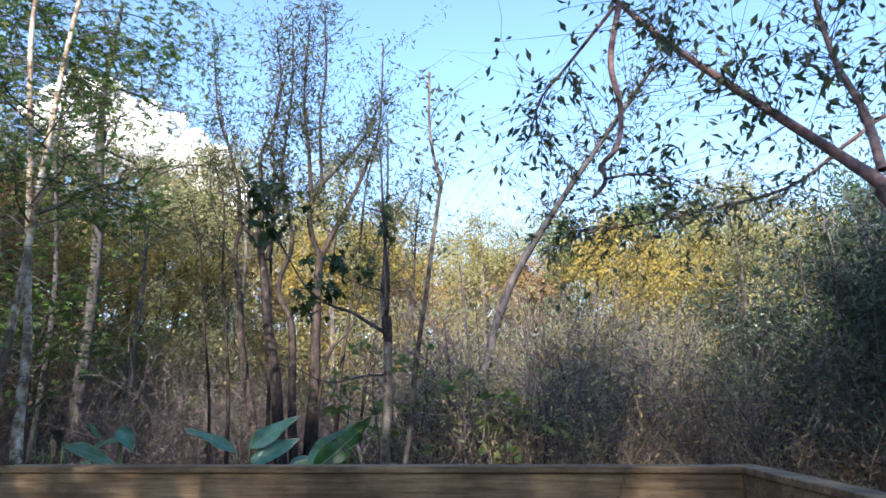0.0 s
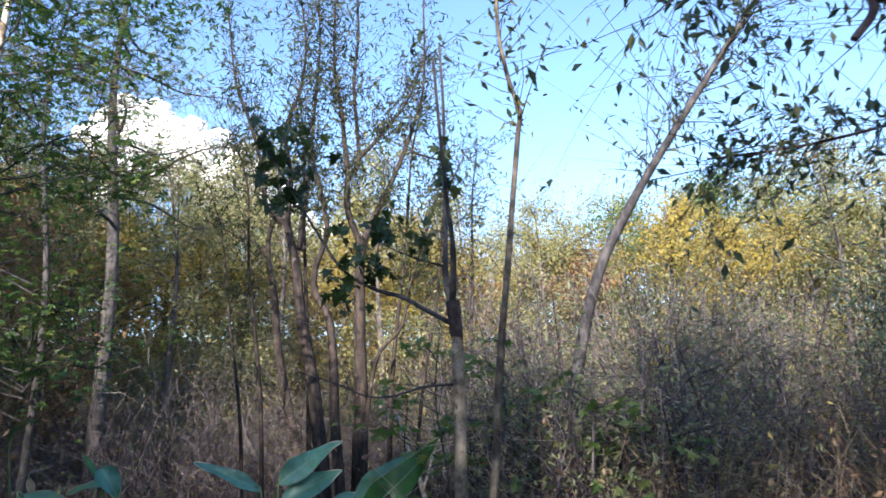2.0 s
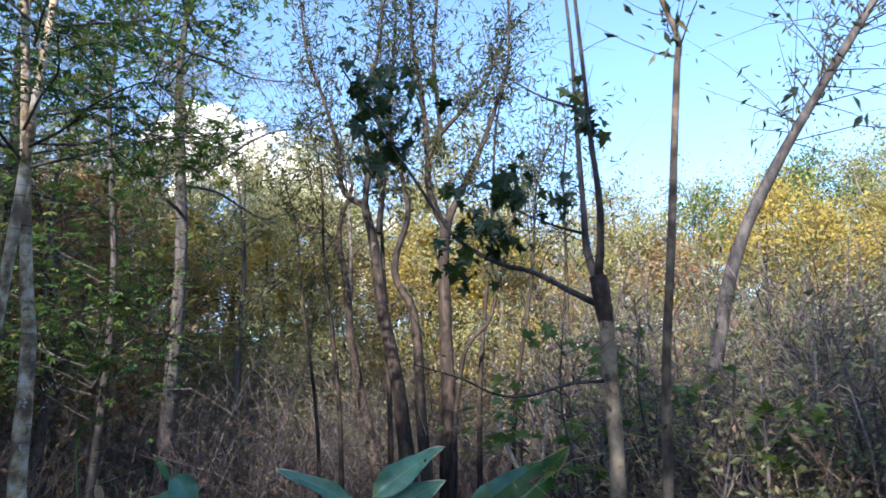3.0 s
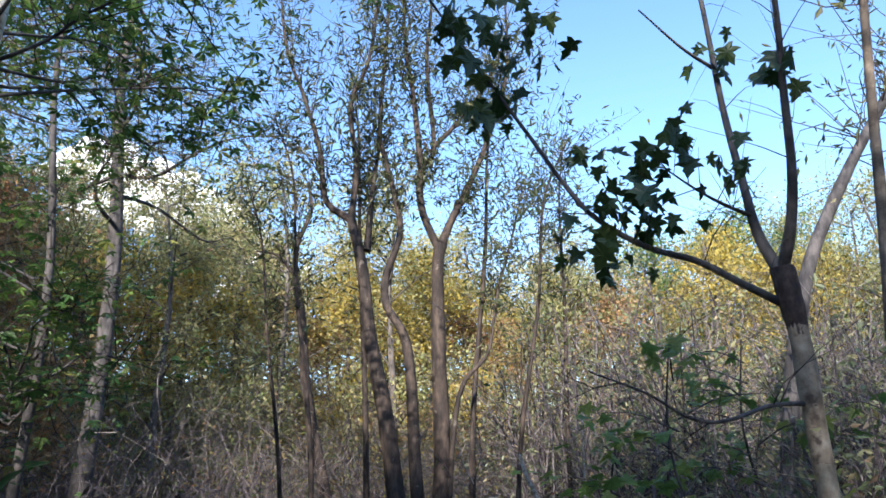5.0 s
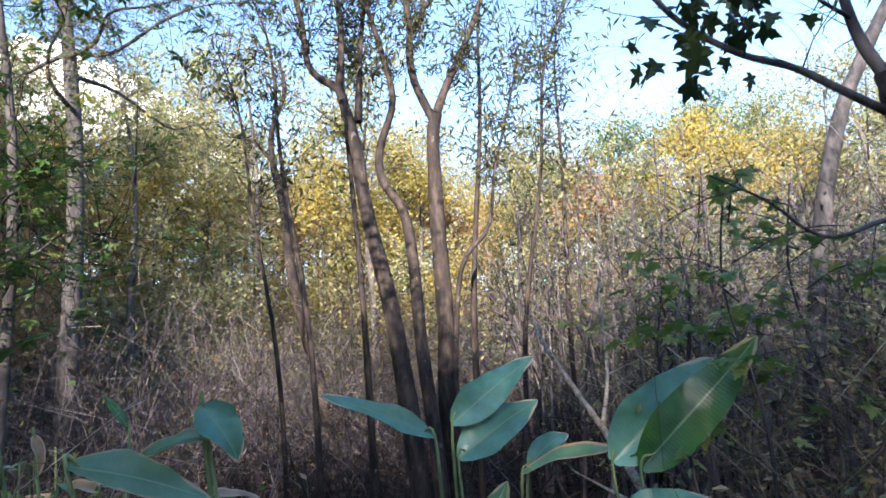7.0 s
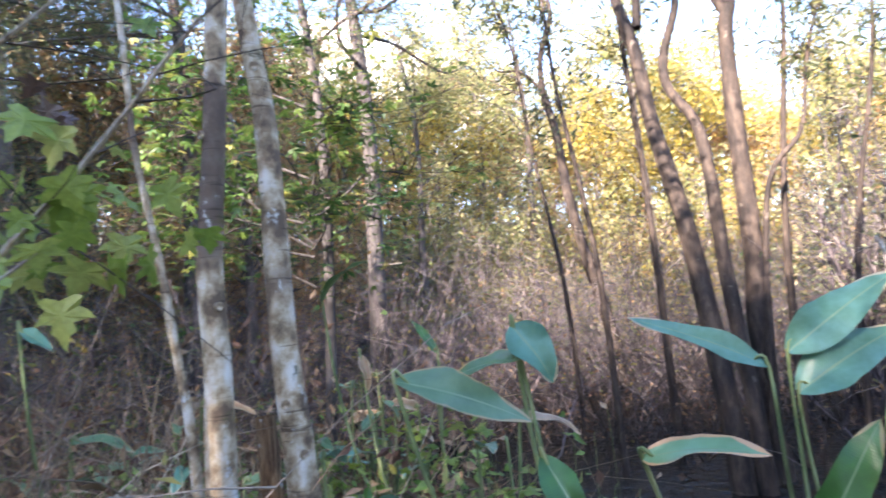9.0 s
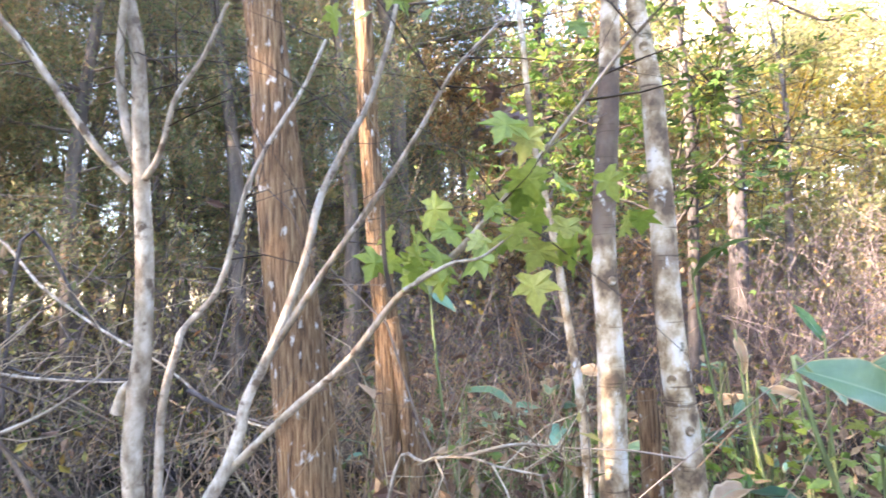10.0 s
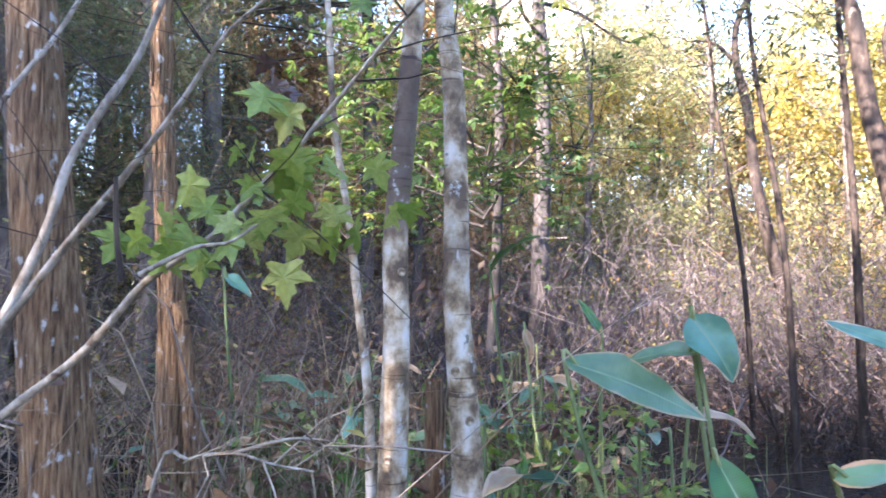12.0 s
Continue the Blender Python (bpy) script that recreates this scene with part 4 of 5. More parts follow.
crown(b2, (-3.72, 5.55), 8, 3.9, 5.6, 1.9, 110, 55, 24, 9, 0.06, M_LF_GREEN)
crown(b2, (-3.68, 5.6), 8, 2.5, 3.9, 1.45, 85, 50, 26, 7, 0.055, M_LF_GREEN)
crown(b1, (-3.57, 5.5), 6, 2.6, 4.3, 0.95, -50, 75, 20, 7, 0.05, M_LF_GREEN)
crown(b1, (-3.5, 5.6), 6, 4.2, 5.4, 1.4, 140, 70, 20, 8, 0.06, M_LF_GREEN)
knots(b2, rooted(BIRCH2_T), 0.055, ((0.96, -1.3), (0.80, -0.6), (1.62, -2.2), (2.05, -1.0)), M_BIRCH)
knots(b1, rooted(BIRCH1_T), 0.046, ((0.72, -1.2), (1.28, -0.4), (1.78, -1.9)), M_BIRCH)
stump = tree("rotten_stump", (-3.81, 5.91), "rotten reddish-brown snag between two trunks",
             (rooted(STUMP_T), 0.055, 0.03, {"sides": 16, "lump": 0.25, "flare": 0.3}), [], M_CYPRESS, "stump")
twin = tree("pale_sapling", (-3.88, 4.19), "pale grey sapling of two fused stems with forking branches",
            (rooted(TWIN_T), 0.026, 0.013, {"sides": 16, "lump": 0.1, "seg": 60, "knots": [(0.42, 2.5, 0.3), (0.66, 1.0, 0.2)]}),
            [(TWIN_A, 0.011, 0.007), (TWIN_B, 0.008, 0.004), (TWIN_C, 0.009, 0.006), (TWIN_D, 0.014, 0.01)], M_PALE)
sap = tree("forked_sapling", (-3.85, 4.3), "grey-tan sapling forking into long slanting branches",
           (rooted(SAPLING_A), 0.019, 0.006, {"sides": 14, "lump": 0.12, "seg": 60}),
           [(SAPLING_B, 0.010, 0.0025), (SAPLING_C, 0.009, 0.003), (rooted(SAPLING_D), 0.012, 0.005), (SAPLING_F, 0.004, 0.002)], M_PALE)
part("dead_twig", limb_mesh("dead_twig", SAPLING_E[:3], 0.0045, 0.0035, M_WILLOW, sides=8), sap, "dark dead twig")
dress(sap, [SAPLING_A[4:], SAPLING_B[3:], SAPLING_C, SAPLING_D[3:]], 9, 0.35, 0.0022, M_WILLOW, None, 0, 0, 0)
dress(twin, [TWIN_B, TWIN_C, TWIN_T[5:]], 7, 0.4, 0.0025, M_WILLOW, None, 0, 0, 0)
for c, sp3, k in (((-3.22, 4.66, 1.38), (0.12, 0.08, 0.04), 10), ((-3.36, 4.62, 1.34), (0.09, 0.06, 0.035), 10), ((-3.08, 4.68, 1.38), (0.08, 0.07, 0.06), 11), ((-3.42, 4.66, 1.86), (0.12, 0.1, 0.06), 8)):
    lobed_cluster(sap, LEAF_LIGHT, c, sp3, int(k * 1.6), 0.06, 0.8)
lobed_cluster(sap, LEAF_DEAD, (-3.2, 4.7, 1.56), (0.022, 0.02, 0.04), 14, 0.038)
lobed_cluster(sap, LEAF_DEAD, (-3.3, 4.7, 1.56), (0.01, 0.01, 0.02), 3, 0.03)
BRANCH_A = [(-5.32, 3.83, 1.16), (-5.27, 3.97, 1.10), (-5.20, 4.10, 1.02), (-5.12, 4.28, 0.98), (-5.03, 4.47, 0.97)]
BRANCH_B = [(-5.02, 3.70, 1.10), (-5.02, 3.83, 1.07), (-5.01, 3.99, 1.01), (-4.98, 4.15, 0.93)]
BRANCH_C = [(-4.69, 3.83, 0.82), (-4.74, 3.98, 0.86), (-4.78, 4.13, 0.91), (-4.82, 4.27, 0.99), (-4.86, 4.38, 1.09)]
BRANCH_D = [(-5.40, 4.11, 1.48), (-5.33, 4.34, 1.22), (-5.23, 4.52, 1.05), (-5.22, 4.54, 0.99)]
BRANCH_E = [(-4.69, 4.55, 0.95), (-4.59, 4.67, 0.87), (-4.47, 4.79, 0.82)]
BRANCH_F = [(-4.96, 4.12, 0.52), (-4.99, 4.12, 0.63), (-5.09, 4.01, 0.86), (-5.11, 3.97, 1.06), (-5.14, 3.93, 1.3)]
for nm, lines, r, mb, txt in (("fallen_twiggy_branch", (SPRAWL_1, SPRAWL_2), 0.007, M_PALE, "bare grey fallen branch caught in the undergrowth"),
                              ("fallen_dead_branch", (DEADB_1, DEADB_2), 0.009, M_PALE, "long bare grey dead branch lying across the stems"),
                              ("fallen_dead_branch", (BRANCH_A, BRANCH_B), 0.011, M_MAPLEBARK, "dark lichened dead branch across the undergrowth"),
                              ("fallen_dead_branch", (BRANCH_C,), 0.009, M_TANPALE, "brown dead branch slanting up from the ground"),
                              ("fallen_dead_branch", (BRANCH_D, BRANCH_E), 0.010, M_MAPLEBARK, "dark forked dead branch behind the pale sapling"),
                              ("reddish_dead_stem", (BRANCH_F,), 0.013, M_TAN, "reddish upright dead stem in the undergrowth")):
    e = thing(nm, (*lines[0][0][:2], -0.3), txt, "dead branch")
    for i, ln in enumerate(lines):
        part("stem", limb_mesh("stem", ln if i else [(ln[0][0] - 0.2, ln[0][1] - 0.05, -0.3)] + ln, r, r * 0.4, mb, sides=8), e)
    dress(e, lines, 12, 0.4, 0.003, M_DRY, None, 0, 0, 0)


# ---- broad-leaved water plants ----
def blade(name, base, tip, width, mat, roll=0.0, arch=0.12, cup=0.25):
    """A lance-shaped blade from base to tip, cupped along its midrib, with a wavy edge."""
    b, t = Vector(base), Vector(tip)
    d = t - b
    L = d.length
    d.normalize()
    s = d.cross(Vector((0, 0, 1))).normalized()
    s = Matrix.Rotation(radians(roll), 3, d) @ s
    n = s.cross(d)
    bm = bmesh.new()
    uvl = bm.loops.layers.uv.new("UVMap")
    A, C = 16, 8
    grid, uvs = [], {}
    ph = rnd.uniform(0, 6)
    s0, twist = s.copy(), radians(rnd.uniform(-28, 28))
    for i in range(A + 1):
        u = i / A
        w = width * max(1.22 * (1 - u) ** 0.62 * min(1, (u * 3.4 + 0.03)) ** 0.55 * (0.82 + 0.35 * u), 0.01) * (1 + 0.05 * math.sin(11 * u + ph))
        s = Matrix.Rotation(twist * (u - 0.3), 3, d) @ s0
        n = s.cross(d)
        row = []
        for j in range(C + 1):
            v = j / C - 0.5
            z = arch * L * (math.sin(math.pi * u) - 0.3 * u) + cup * abs(v) * w + 0.14 * w * math.sin(7 * u + ph + 2 * v) * abs(v) * 2 + 0.04 * w * math.sin(23 * u + ph) * abs(v)
            vert = bm.verts.new(b + d * L * u + s * w * v + n * z)
            uvs[vert] = (u, j / C)
            row.append(vert)
        grid.append(row)
    for i in range(A):
        for j in range(C):
            f = bm.faces.new((grid[i][j], grid[i + 1][j], grid[i + 1][j + 1], grid[i][j + 1]))
            f.smooth = True
            for lp in f.loops:
                lp[uvl].uv = uvs[lp.vert]
    me = bpy.data.meshes.new(name)
    bm.to_mesh(me)
    bm.free()
    me.materials.append(mat)
    return me


def water_plant(foot, rows, label):
    e = thing("broad_leaved_water_plant", (foot[0], foot[1], -0.35), label, "water plant", "water plants below the rail")
    for i, (base, tip, width, mat, roll, arch, cup) in enumerate(rows):
        x, y = foot[0] + rnd.uniform(-0.1, 0.1), foot[1] + rnd.uniform(-0.1, 0.1)
        dv = Vector(tip) - Vector(base)
        mid = (base[0] * 0.75 + x * 0.25, base[1] * 0.75 + y * 0.25, base[2] * 0.55 - 0.12)
        stalk = part("stalk", limb_mesh("stalk", [(x, y, -0.4), mid, base, tuple(Vector(base) + dv * 0.12)], 0.011, 0.005, M_STALK, sides=8), e)
        bpy.context.view_layer.update()
        part("leaf", blade("leaf", base, tip, width, mat, roll, arch, cup), stalk)
    return e


water_plant((-2.0, 6.95), [
    ((-2.17, 6.95, 0.89), (-2.68, 6.87, 1.126), 0.12, M_THALIA, -50, 0.05, 0.3),
    ((-2.09, 7.1, 0.93), (-1.643, 7.3, 1.227), 0.22, M_THALIA, 55, 0.04, 0.2),
    ((-2.07, 7.1, 0.765), (-1.642, 7.3, 1.007), 0.24, M_THALIA, 50, 0.05, 0.2),
    ((-1.77, 7.1, 0.68), (-1.327, 6.9, 0.805), 0.14, M_THALIA_DRY, 30, 0.06, 0.3),
    ((-1.73, 7.2, 0.687), (-1.503, 7.3, 0.83), 0.14, M_THALIA, 40, 0.15, 0.3),
    ((-2.54, 5.96, 0.755), (-2.21, 5.88, 0.79), 0.12, M_THALIA_DRY, 35, 0.08, 0.3),
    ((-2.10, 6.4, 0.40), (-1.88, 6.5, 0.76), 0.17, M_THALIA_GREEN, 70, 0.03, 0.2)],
    "clump of broad waxy blue-green leaves with browned tips")
water_plant((-1.25, 6.6), [
    ((-1.411, 6.75, 0.76), (-0.852, 6.94, 1.17), 0.32, M_THALIA, 60, 0.05, 0.15),
    # shaded side of the pair: its shade is put into a darker green
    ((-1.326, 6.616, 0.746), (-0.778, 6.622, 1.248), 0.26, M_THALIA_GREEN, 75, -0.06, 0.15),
    ((-1.509, 6.4, 0.574), (-1.043, 6.5, 0.621), 0.2, M_THALIA, 40, 0.08, 0.3)],
    "large paired waxy leaves, one side coloured darker green for shade")
water_plant((-2.55, 6.1), [
    ((-2.97, 6.20, 1.145), (-2.84, 6.20, 0.945), 0.17, M_THALIA, 55, 0.10, 0.5),
    ((-2.95, 6.20, 1.03), (-3.19, 6.17, 0.985), 0.09, M_THALIA_MOSS, -40, 0.08, 0.4),
    ((-3.21, 5.77, 1.017), (-2.87, 6.03, 0.85), 0.155, M_THALIA_MOSS, 50, 0.05, 0.25),
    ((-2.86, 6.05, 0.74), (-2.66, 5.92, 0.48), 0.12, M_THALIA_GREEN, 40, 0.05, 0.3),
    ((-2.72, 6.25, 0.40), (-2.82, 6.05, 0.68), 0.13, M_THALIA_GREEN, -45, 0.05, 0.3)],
    "folded blue-green water leaves on long green stalks")
water_plant((-3.9, 7.2), [
    ((-3.907, 7.6, 0.972), (-4.069, 7.6, 1.179), 0.07, M_THALIA_GREEN, -40, 0.05, 0.3),
    ((-4.25, 6.95, 1.314), (-3.70, 6.50, 1.47), 0.09, M_THALIA_GREEN, 35, 0.05, 0.3)],
    "tall dark green water leaves on thin stalks")
water_plant((-3.75, 6.95), [((-4.01, 6.90, 1.03), (-3.98, 6.90, 0.85), 0.07, M_THALIA_TAN, 30, 0.08, 0.5)],
    "withered tan leaf hanging from a dry stalk")
water_plant((-5.0, 6.2), [((-5.08, 5.88, 1.28), (-4.98, 5.97, 1.18), 0.08, M_THALIA, 40, 0.08, 0.4)],
    "small blue-green leaf among the dry stems")


for i in range(30):
    x, y = rnd.uniform(-6.2, -3.1), 0.0
    y = rnd.uniform(max(5.9, 0.9 - x * 1.0), 8.4) if x > -5 else rnd.uniform(5.9, 7.6)
    rows = []
    for j in range(rnd.choice((2, 3, 3))):
        a, z = rnd.uniform(0, 6.28), rnd.uniform(0.15, 0.85)
        bx, by, L = x + math.cos(a) * 0.1, y + math.sin(a) * 0.1, rnd.uniform(0.15, 0.28)
        rows.append(((bx, by, z), (bx + math.cos(a) * L, by + math.sin(a) * L, z + rnd.uniform(-0.12, 0.06)), L * rnd.uniform(0.36, 0.5), rnd.choice((M_THALIA, M_THALIA_MOSS, M_THALIA_MOSS, M_THALIA_TAN)), rnd.uniform(-25, 25), 0.1, 0.3))
    water_plant((x, y), rows, "low dull green broad-leaved plant among dead stalks")


# ---- thickets, undergrowth ----
def scatter(n, x0, x1, y0, y1, keep):
    x, y = rng.uniform(x0, x1, n), rng.uniform(y0, y1, n)
    k = keep(x, y)
    return x[k], y[k]


def stand(name, label, x, y, h0, h1, r, mat, leaf_mat, per, leaf, lean_=0.22, twig_n=4, low=0.2, category="thicket", wander=0.28, sag=0.25):
    """A stand of thin stems with twigs and a few leaves."""
    n = len(x)
    h = rng.uniform(h0, h1, n) * (0.75 + 0.5 * rng.random(n))
    base = np.stack([x, y, np.full(n, -0.42)], 1)
    K = 8
    t = np.linspace(0, 1, K)
    d = np.clip(rng.normal(size=(n, 1, 3)) * lean_, -0.75, 0.75)
    d[..., 2] = 1
    d = d + np.cumsum(rng.normal(size=(n, K - 1, 3)) * wander * np.array([1, 1, 0.55]), 1)
    d[..., 2] = np.maximum(d[..., 2], sag)
    step = unit(d) * (h / (K - 1))[:, None, None]
    P = np.concatenate([base[:, None], base[:, None] + np.cumsum(step, 1)], 1)
    P[..., 2] = np.maximum(P[..., 2], -0.42)
    s = Soup()
    tubes(s, P, (r * rng.uniform(0.4, 1.4, n))[:, None] * (1 - 0.8 * t)[None], 3)
    m = n * twig_n
    i = rng.integers(0, n, m)
    k = rng.uniform(low * (K - 1), K - 1.001, m)
    a = k.astype(int)
    u = (k - a)[:, None]
    b = P[i, a] * (1 - u) + P[i, a + 1] * u
    td = rng.normal(size=(m, 3)) * np.array([1, 1, 0.5]) + np.array([0, 0, 0.75])
    td = unit(td)
    L = rng.uniform(0.15, 0.75, (m, 1)) * (h[i, None] / 2.8) ** 0.5
    tt = np.linspace(0, 1, 3)
    Q = b[:, None] + td[:, None] * (L * tt)[..., None] + rng.normal(size=(m, 1, 3)) * 0.3 * (L * tt ** 2)[..., None]
    tubes(s, Q, (r * 0.42 * rng.uniform(0.5, 1.2, m))[:, None] * (1 - 0.7 * tt)[None], 3)
    ob = thing(name, (float(np.mean(x)), float(np.mean(y)), -0.35), label, category, "", "stuff")
    part("stem_mass", s.mesh("stem_mass", mat), ob, "", "stuff")
    if per:
        l = Soup()
        leaves(l, along_lines(Q, per, 0.04), leaf, 0.42, 0.2)
        part("foliage", l.mesh("foliage", leaf_mat, False), ob, "", "stuff")
    return ob


clear = lambda x, y: ((np.hypot((x + 1.6) / 3.1, (y - 8.9) / 3.0) > 1) | (rng.random(len(x)) < 0.06)) & ((y > 9.9) | (x < -6.5) | (x > 1.2) | (rng.random(len(x)) < 0.2)) & (np.hypot((x + 2.2) / 0.9, (y - 9.6) / 0.6) > 1)
x, y = scatter(3300, -11, 9, 7.4, 15, clear)
stand("shrub_thicket", "dense thicket of bare grey-mauve stems in water", x, y, 1.5, 3.0, 0.0085, M_THICKET, M_LF_MIX, 1, 0.05, 0.3, 10)
# near-black tangle added to give the thicket's shaded lower part
x, y = scatter(700, -8, 3, 10.4, 13.5, lambda x, y: np.hypot((x + 2.2) / 0.7, (y - 9.7) / 0.5) > 1)
stand("dead_root_tangle", "wet tangle of roots and dead stems, coloured dark for the shade under the thicket", x, y, 0.7, 1.5, 0.011, M_WET_SHADED, M_LF_DEAD, 1, 0.06, 0.7, 6, category="root tangle", wander=0.5, sag=-0.25)
x, y = scatter(2700, -20, 15, 14, 24, lambda x, y: y > 0)
stand("shrub_thicket", "far thicket of leafy grey-brown stems below the trees", x, y, 2.0, 4.4, 0.014, M_BRUSH, M_LF_MIX, 4, 0.075, twig_n=7)
x, y = scatter(1700, -30, 24, 24, 36, lambda x, y: y > 0)
stand("far_brush", "sunlit leafy brush along the edge of the wood", x, y, 3.2, 5.8, 0.02, M_BRUSH, M_LF_SUN, 7, 0.13, twig_n=6, category="brush")
x, y = scatter(1500, -22, -8.2, 2, 15, lambda x, y: x + 0.4 * y < -6.0)
stand("shrub_thicket", "leafy brown understorey below the cypress wood", x, y, 1.6, 3.8, 0.012, M_THICKET, M_LF_OLIVE, 3, 0.075, twig_n=6)
x, y = scatter(1200, -0.2, 6.5, 5.2, 8.2, lambda x, y: np.hypot(x + 0.5, y - 5.85) > 0.4)
stand("shrub_thicket", "reddish-brown dry stems beyond the rail", x, y, 0.7, 1.9, 0.006, M_RUST, M_LF_DEAD, 2, 0.05, twig_n=6)
x, y = scatter(700, -0.4, 7.0, 6.6, 10.5, lambda x, y: np.hypot(x + 0.5, y - 5.85) > 0.6)
stand("shrub_thicket", "pale bare shoots rising through the green shrubs", x, y, 1.4, 2.6, 0.007, M_DRY, M_LF_SUN, 2, 0.05, twig_n=7)
x, y = scatter(230, -11, -4.6, 3.2, 8.5, lambda x, y: (np.hypot(x + 4.5, y - 4.9) > 0.35) & (x + y * 0.3 < -2.9))
stand("shrub_thicket", "tangled dry stems around the cypress trunks", x, y, 0.9, 2.0, 0.0075, M_DRY, M_LF_DEAD, 2, 0.06, 0.4, 4, wander=0.35, sag=-0.3)
x, y = scatter(420, -11, -4.6, 4.2, 9.5, lambda x, y: (np.hypot(x + 4.5, y - 4.9) > 0.35) & (x + y * 0.3 < -2.9))
stand("shrub_thicket", "dark tangle of bare shoots behind the cypress trunks", x, y, 1.2, 2.6, 0.007, M_BROWN, M_LF_MIX, 2, 0.05, 0.35, 6, wander=0.4)
x, y = scatter(150, -5.0, -3.2, 4.9, 6.6, lambda x, y: x + y > 0.6)
stand("dead_twig_tangle", "pale arching dead twigs at the foot of the trunks", x, y, 0.7, 1.35, 0.0042, M_DRY, M_LF_DEAD, 0, 0.05, 0.75, 3, category="dead twigs", wander=0.35, sag=-0.5)
x, y = scatter(300, -6.4, -4.0, 5.4, 7.6, lambda x, y: x + y > 0.2)
stand("dead_reed_clump", "leaning brown reeds and stalks behind the trunks", x, y, 0.9, 1.7, 0.006, M_RUST, M_LF_DEAD, 2, 0.08, 0.3, 2, category="reeds", wander=0.16)
x, y = scatter(230, -4.6, -2.7, 6.0, 8.2, lambda x, y: (x + y > 2.3) & (x < -0.85 - 0.36 * y))
stand("shrub_thicket", "low brown stems at the edge of the water", x, y, 0.5, 1.1, 0.005, M_RUST, M_LF_DEAD, 1, 0.06, 0.4, 4, sag=-0.2)


def undergrowth(name, label, n, x0, x1, y0, y1, keep, z0, z1, size, width, mat, category="undergrowth", flat=0.4):
    x, y = scatter(n, x0, x1, y0, y1, keep)
    n = len(x)
    cl = rng.uniform(size=n)
    C = np.stack([x, y, z0 + (z1 - z0) * rng.beta(1.1, 2.2, n)], 1)
    l = Soup()
    leaves(l, C, size, width, 0.1, flat)
    st = Soup()
    k = rng.integers(0, n, n // 3)
    P = np.stack([np.stack([x[k], y[k], np.full(len(k), -0.4)], 1), C[k]], 1)
    P[:, 0, :2] += rng.normal(size=(len(k), 2)) * 0.06
    tubes(st, P, np.full((len(k), 2), 0.0025), 3)
    e = thing(name, (float(np.mean(x)), float(np.mean(y)), -0.35), label, category, "", "stuff")
    part("foliage", l.mesh("foliage", mat, False), e, "", "stuff")
    part("stem_mass", st.mesh("stem_mass", M_STALK), e, "", "stuff")


near_l = lambda x, y: (x + y > 0.2) & ((x < -0.85 - 0.36 * y) | (rng.random(len(x)) < 0.15)) & (np.hypot(x + 2.2, y - 4) > 1.3)
undergrowth("green_undergrowth", "low green broad-leaved plants at the foot of the trunks", 2600, -8.5, -3.0, 4.2, 9, near_l, -0.3, 0.7, 0.09, 0.5, M_LF_GREEN)
undergrowth("dead_leaf_litter", "brown curled leaves caught among the stems", 2600, -8.5, -2.6, 4.2, 9, near_l, -0.3, 0.7, 0.10, 0.55, M_LF_DEAD, "leaf litter")
undergrowth("light_green_seedlings", "pale green lobed seedlings by the water", 900, -5.2, -2.9, 5.9, 8.2, near_l, -0.1, 0.75, 0.085, 0.6, M_LF_LIGHT)
for x, y, z in ((-3.35, 6.75, 0.72), (-3.5, 6.5, 0.6), (-3.05, 6.35, 0.52), (-2.95, 6.1, 0.33), (-3.8, 7.0, 0.66), (-3.3, 6.0, 0.42), (-4.1, 6.7, 0.5), (-2.75, 6.5, 0.3)):
    e = thing("maple_seedling", (x, y, -0.3), "pale yellow-green maple seedling at the water's edge", "seedling", "maple seedlings")
    part("stem", limb_mesh("stem", [(x + 0.05, y, -0.4), (x + 0.03, y, z * 0.5), (x, y, z)], 0.004, 0.002, M_STALK, sides=6), e)
    lobed_cluster(e, LEAF_LIGHT, (x, y, z), (0.05, 0.05, 0.025), 7, 0.07, 0.1)
undergrowth("grass_tufts", "thin green grass at the foot of the trunks", 5200, -6.5, -3.2, 4.4, 7.5, near_l, -0.3, 0.25, 0.22, 0.05, M_LF_GREEN, "grass", 0.0)


# ---- shrubs and trees around ----
def bush(name, at, size, n, leaf, width, mat, label, seed, category="shrub"):
    e = thing(name, (*at, -0.35), label, category)
    s, l = Soup(), Soup()
    k = 26
    top = np.stack([at[0] + rng.normal(size=k) * size[0] * 0.5, at[1] + rng.normal(size=k) * size[1] * 0.5, size[2] * rng.uniform(0.55, 1.0, k)], 1)
    for p in top:
        base = (at[0] + rng.normal() * 0.25, at[1] + rng.normal() * 0.25, -0.42)
        mid = (np.array(base) * 0.45 + p * 0.55) + rng.normal(size=3) * 0.2
        c = curve([base, mid, p], 6)[None]
        tubes(s, c, np.linspace(0.022, 0.005, 6)[None], 4)
        Q = twigs(s, [base, mid, p], 14, 0.8, 0.005, 0.2, 0.25)
        leaves(l, along_lines(Q, n // (k * 14) + 1, 0.12), leaf, width, 0.1)
    part("stem_mass", s.mesh("stem_mass", M_THICKET), e, "", "stuff")
    part("foliage", l.mesh("foliage", mat, False), e, "", "stuff")
    return e


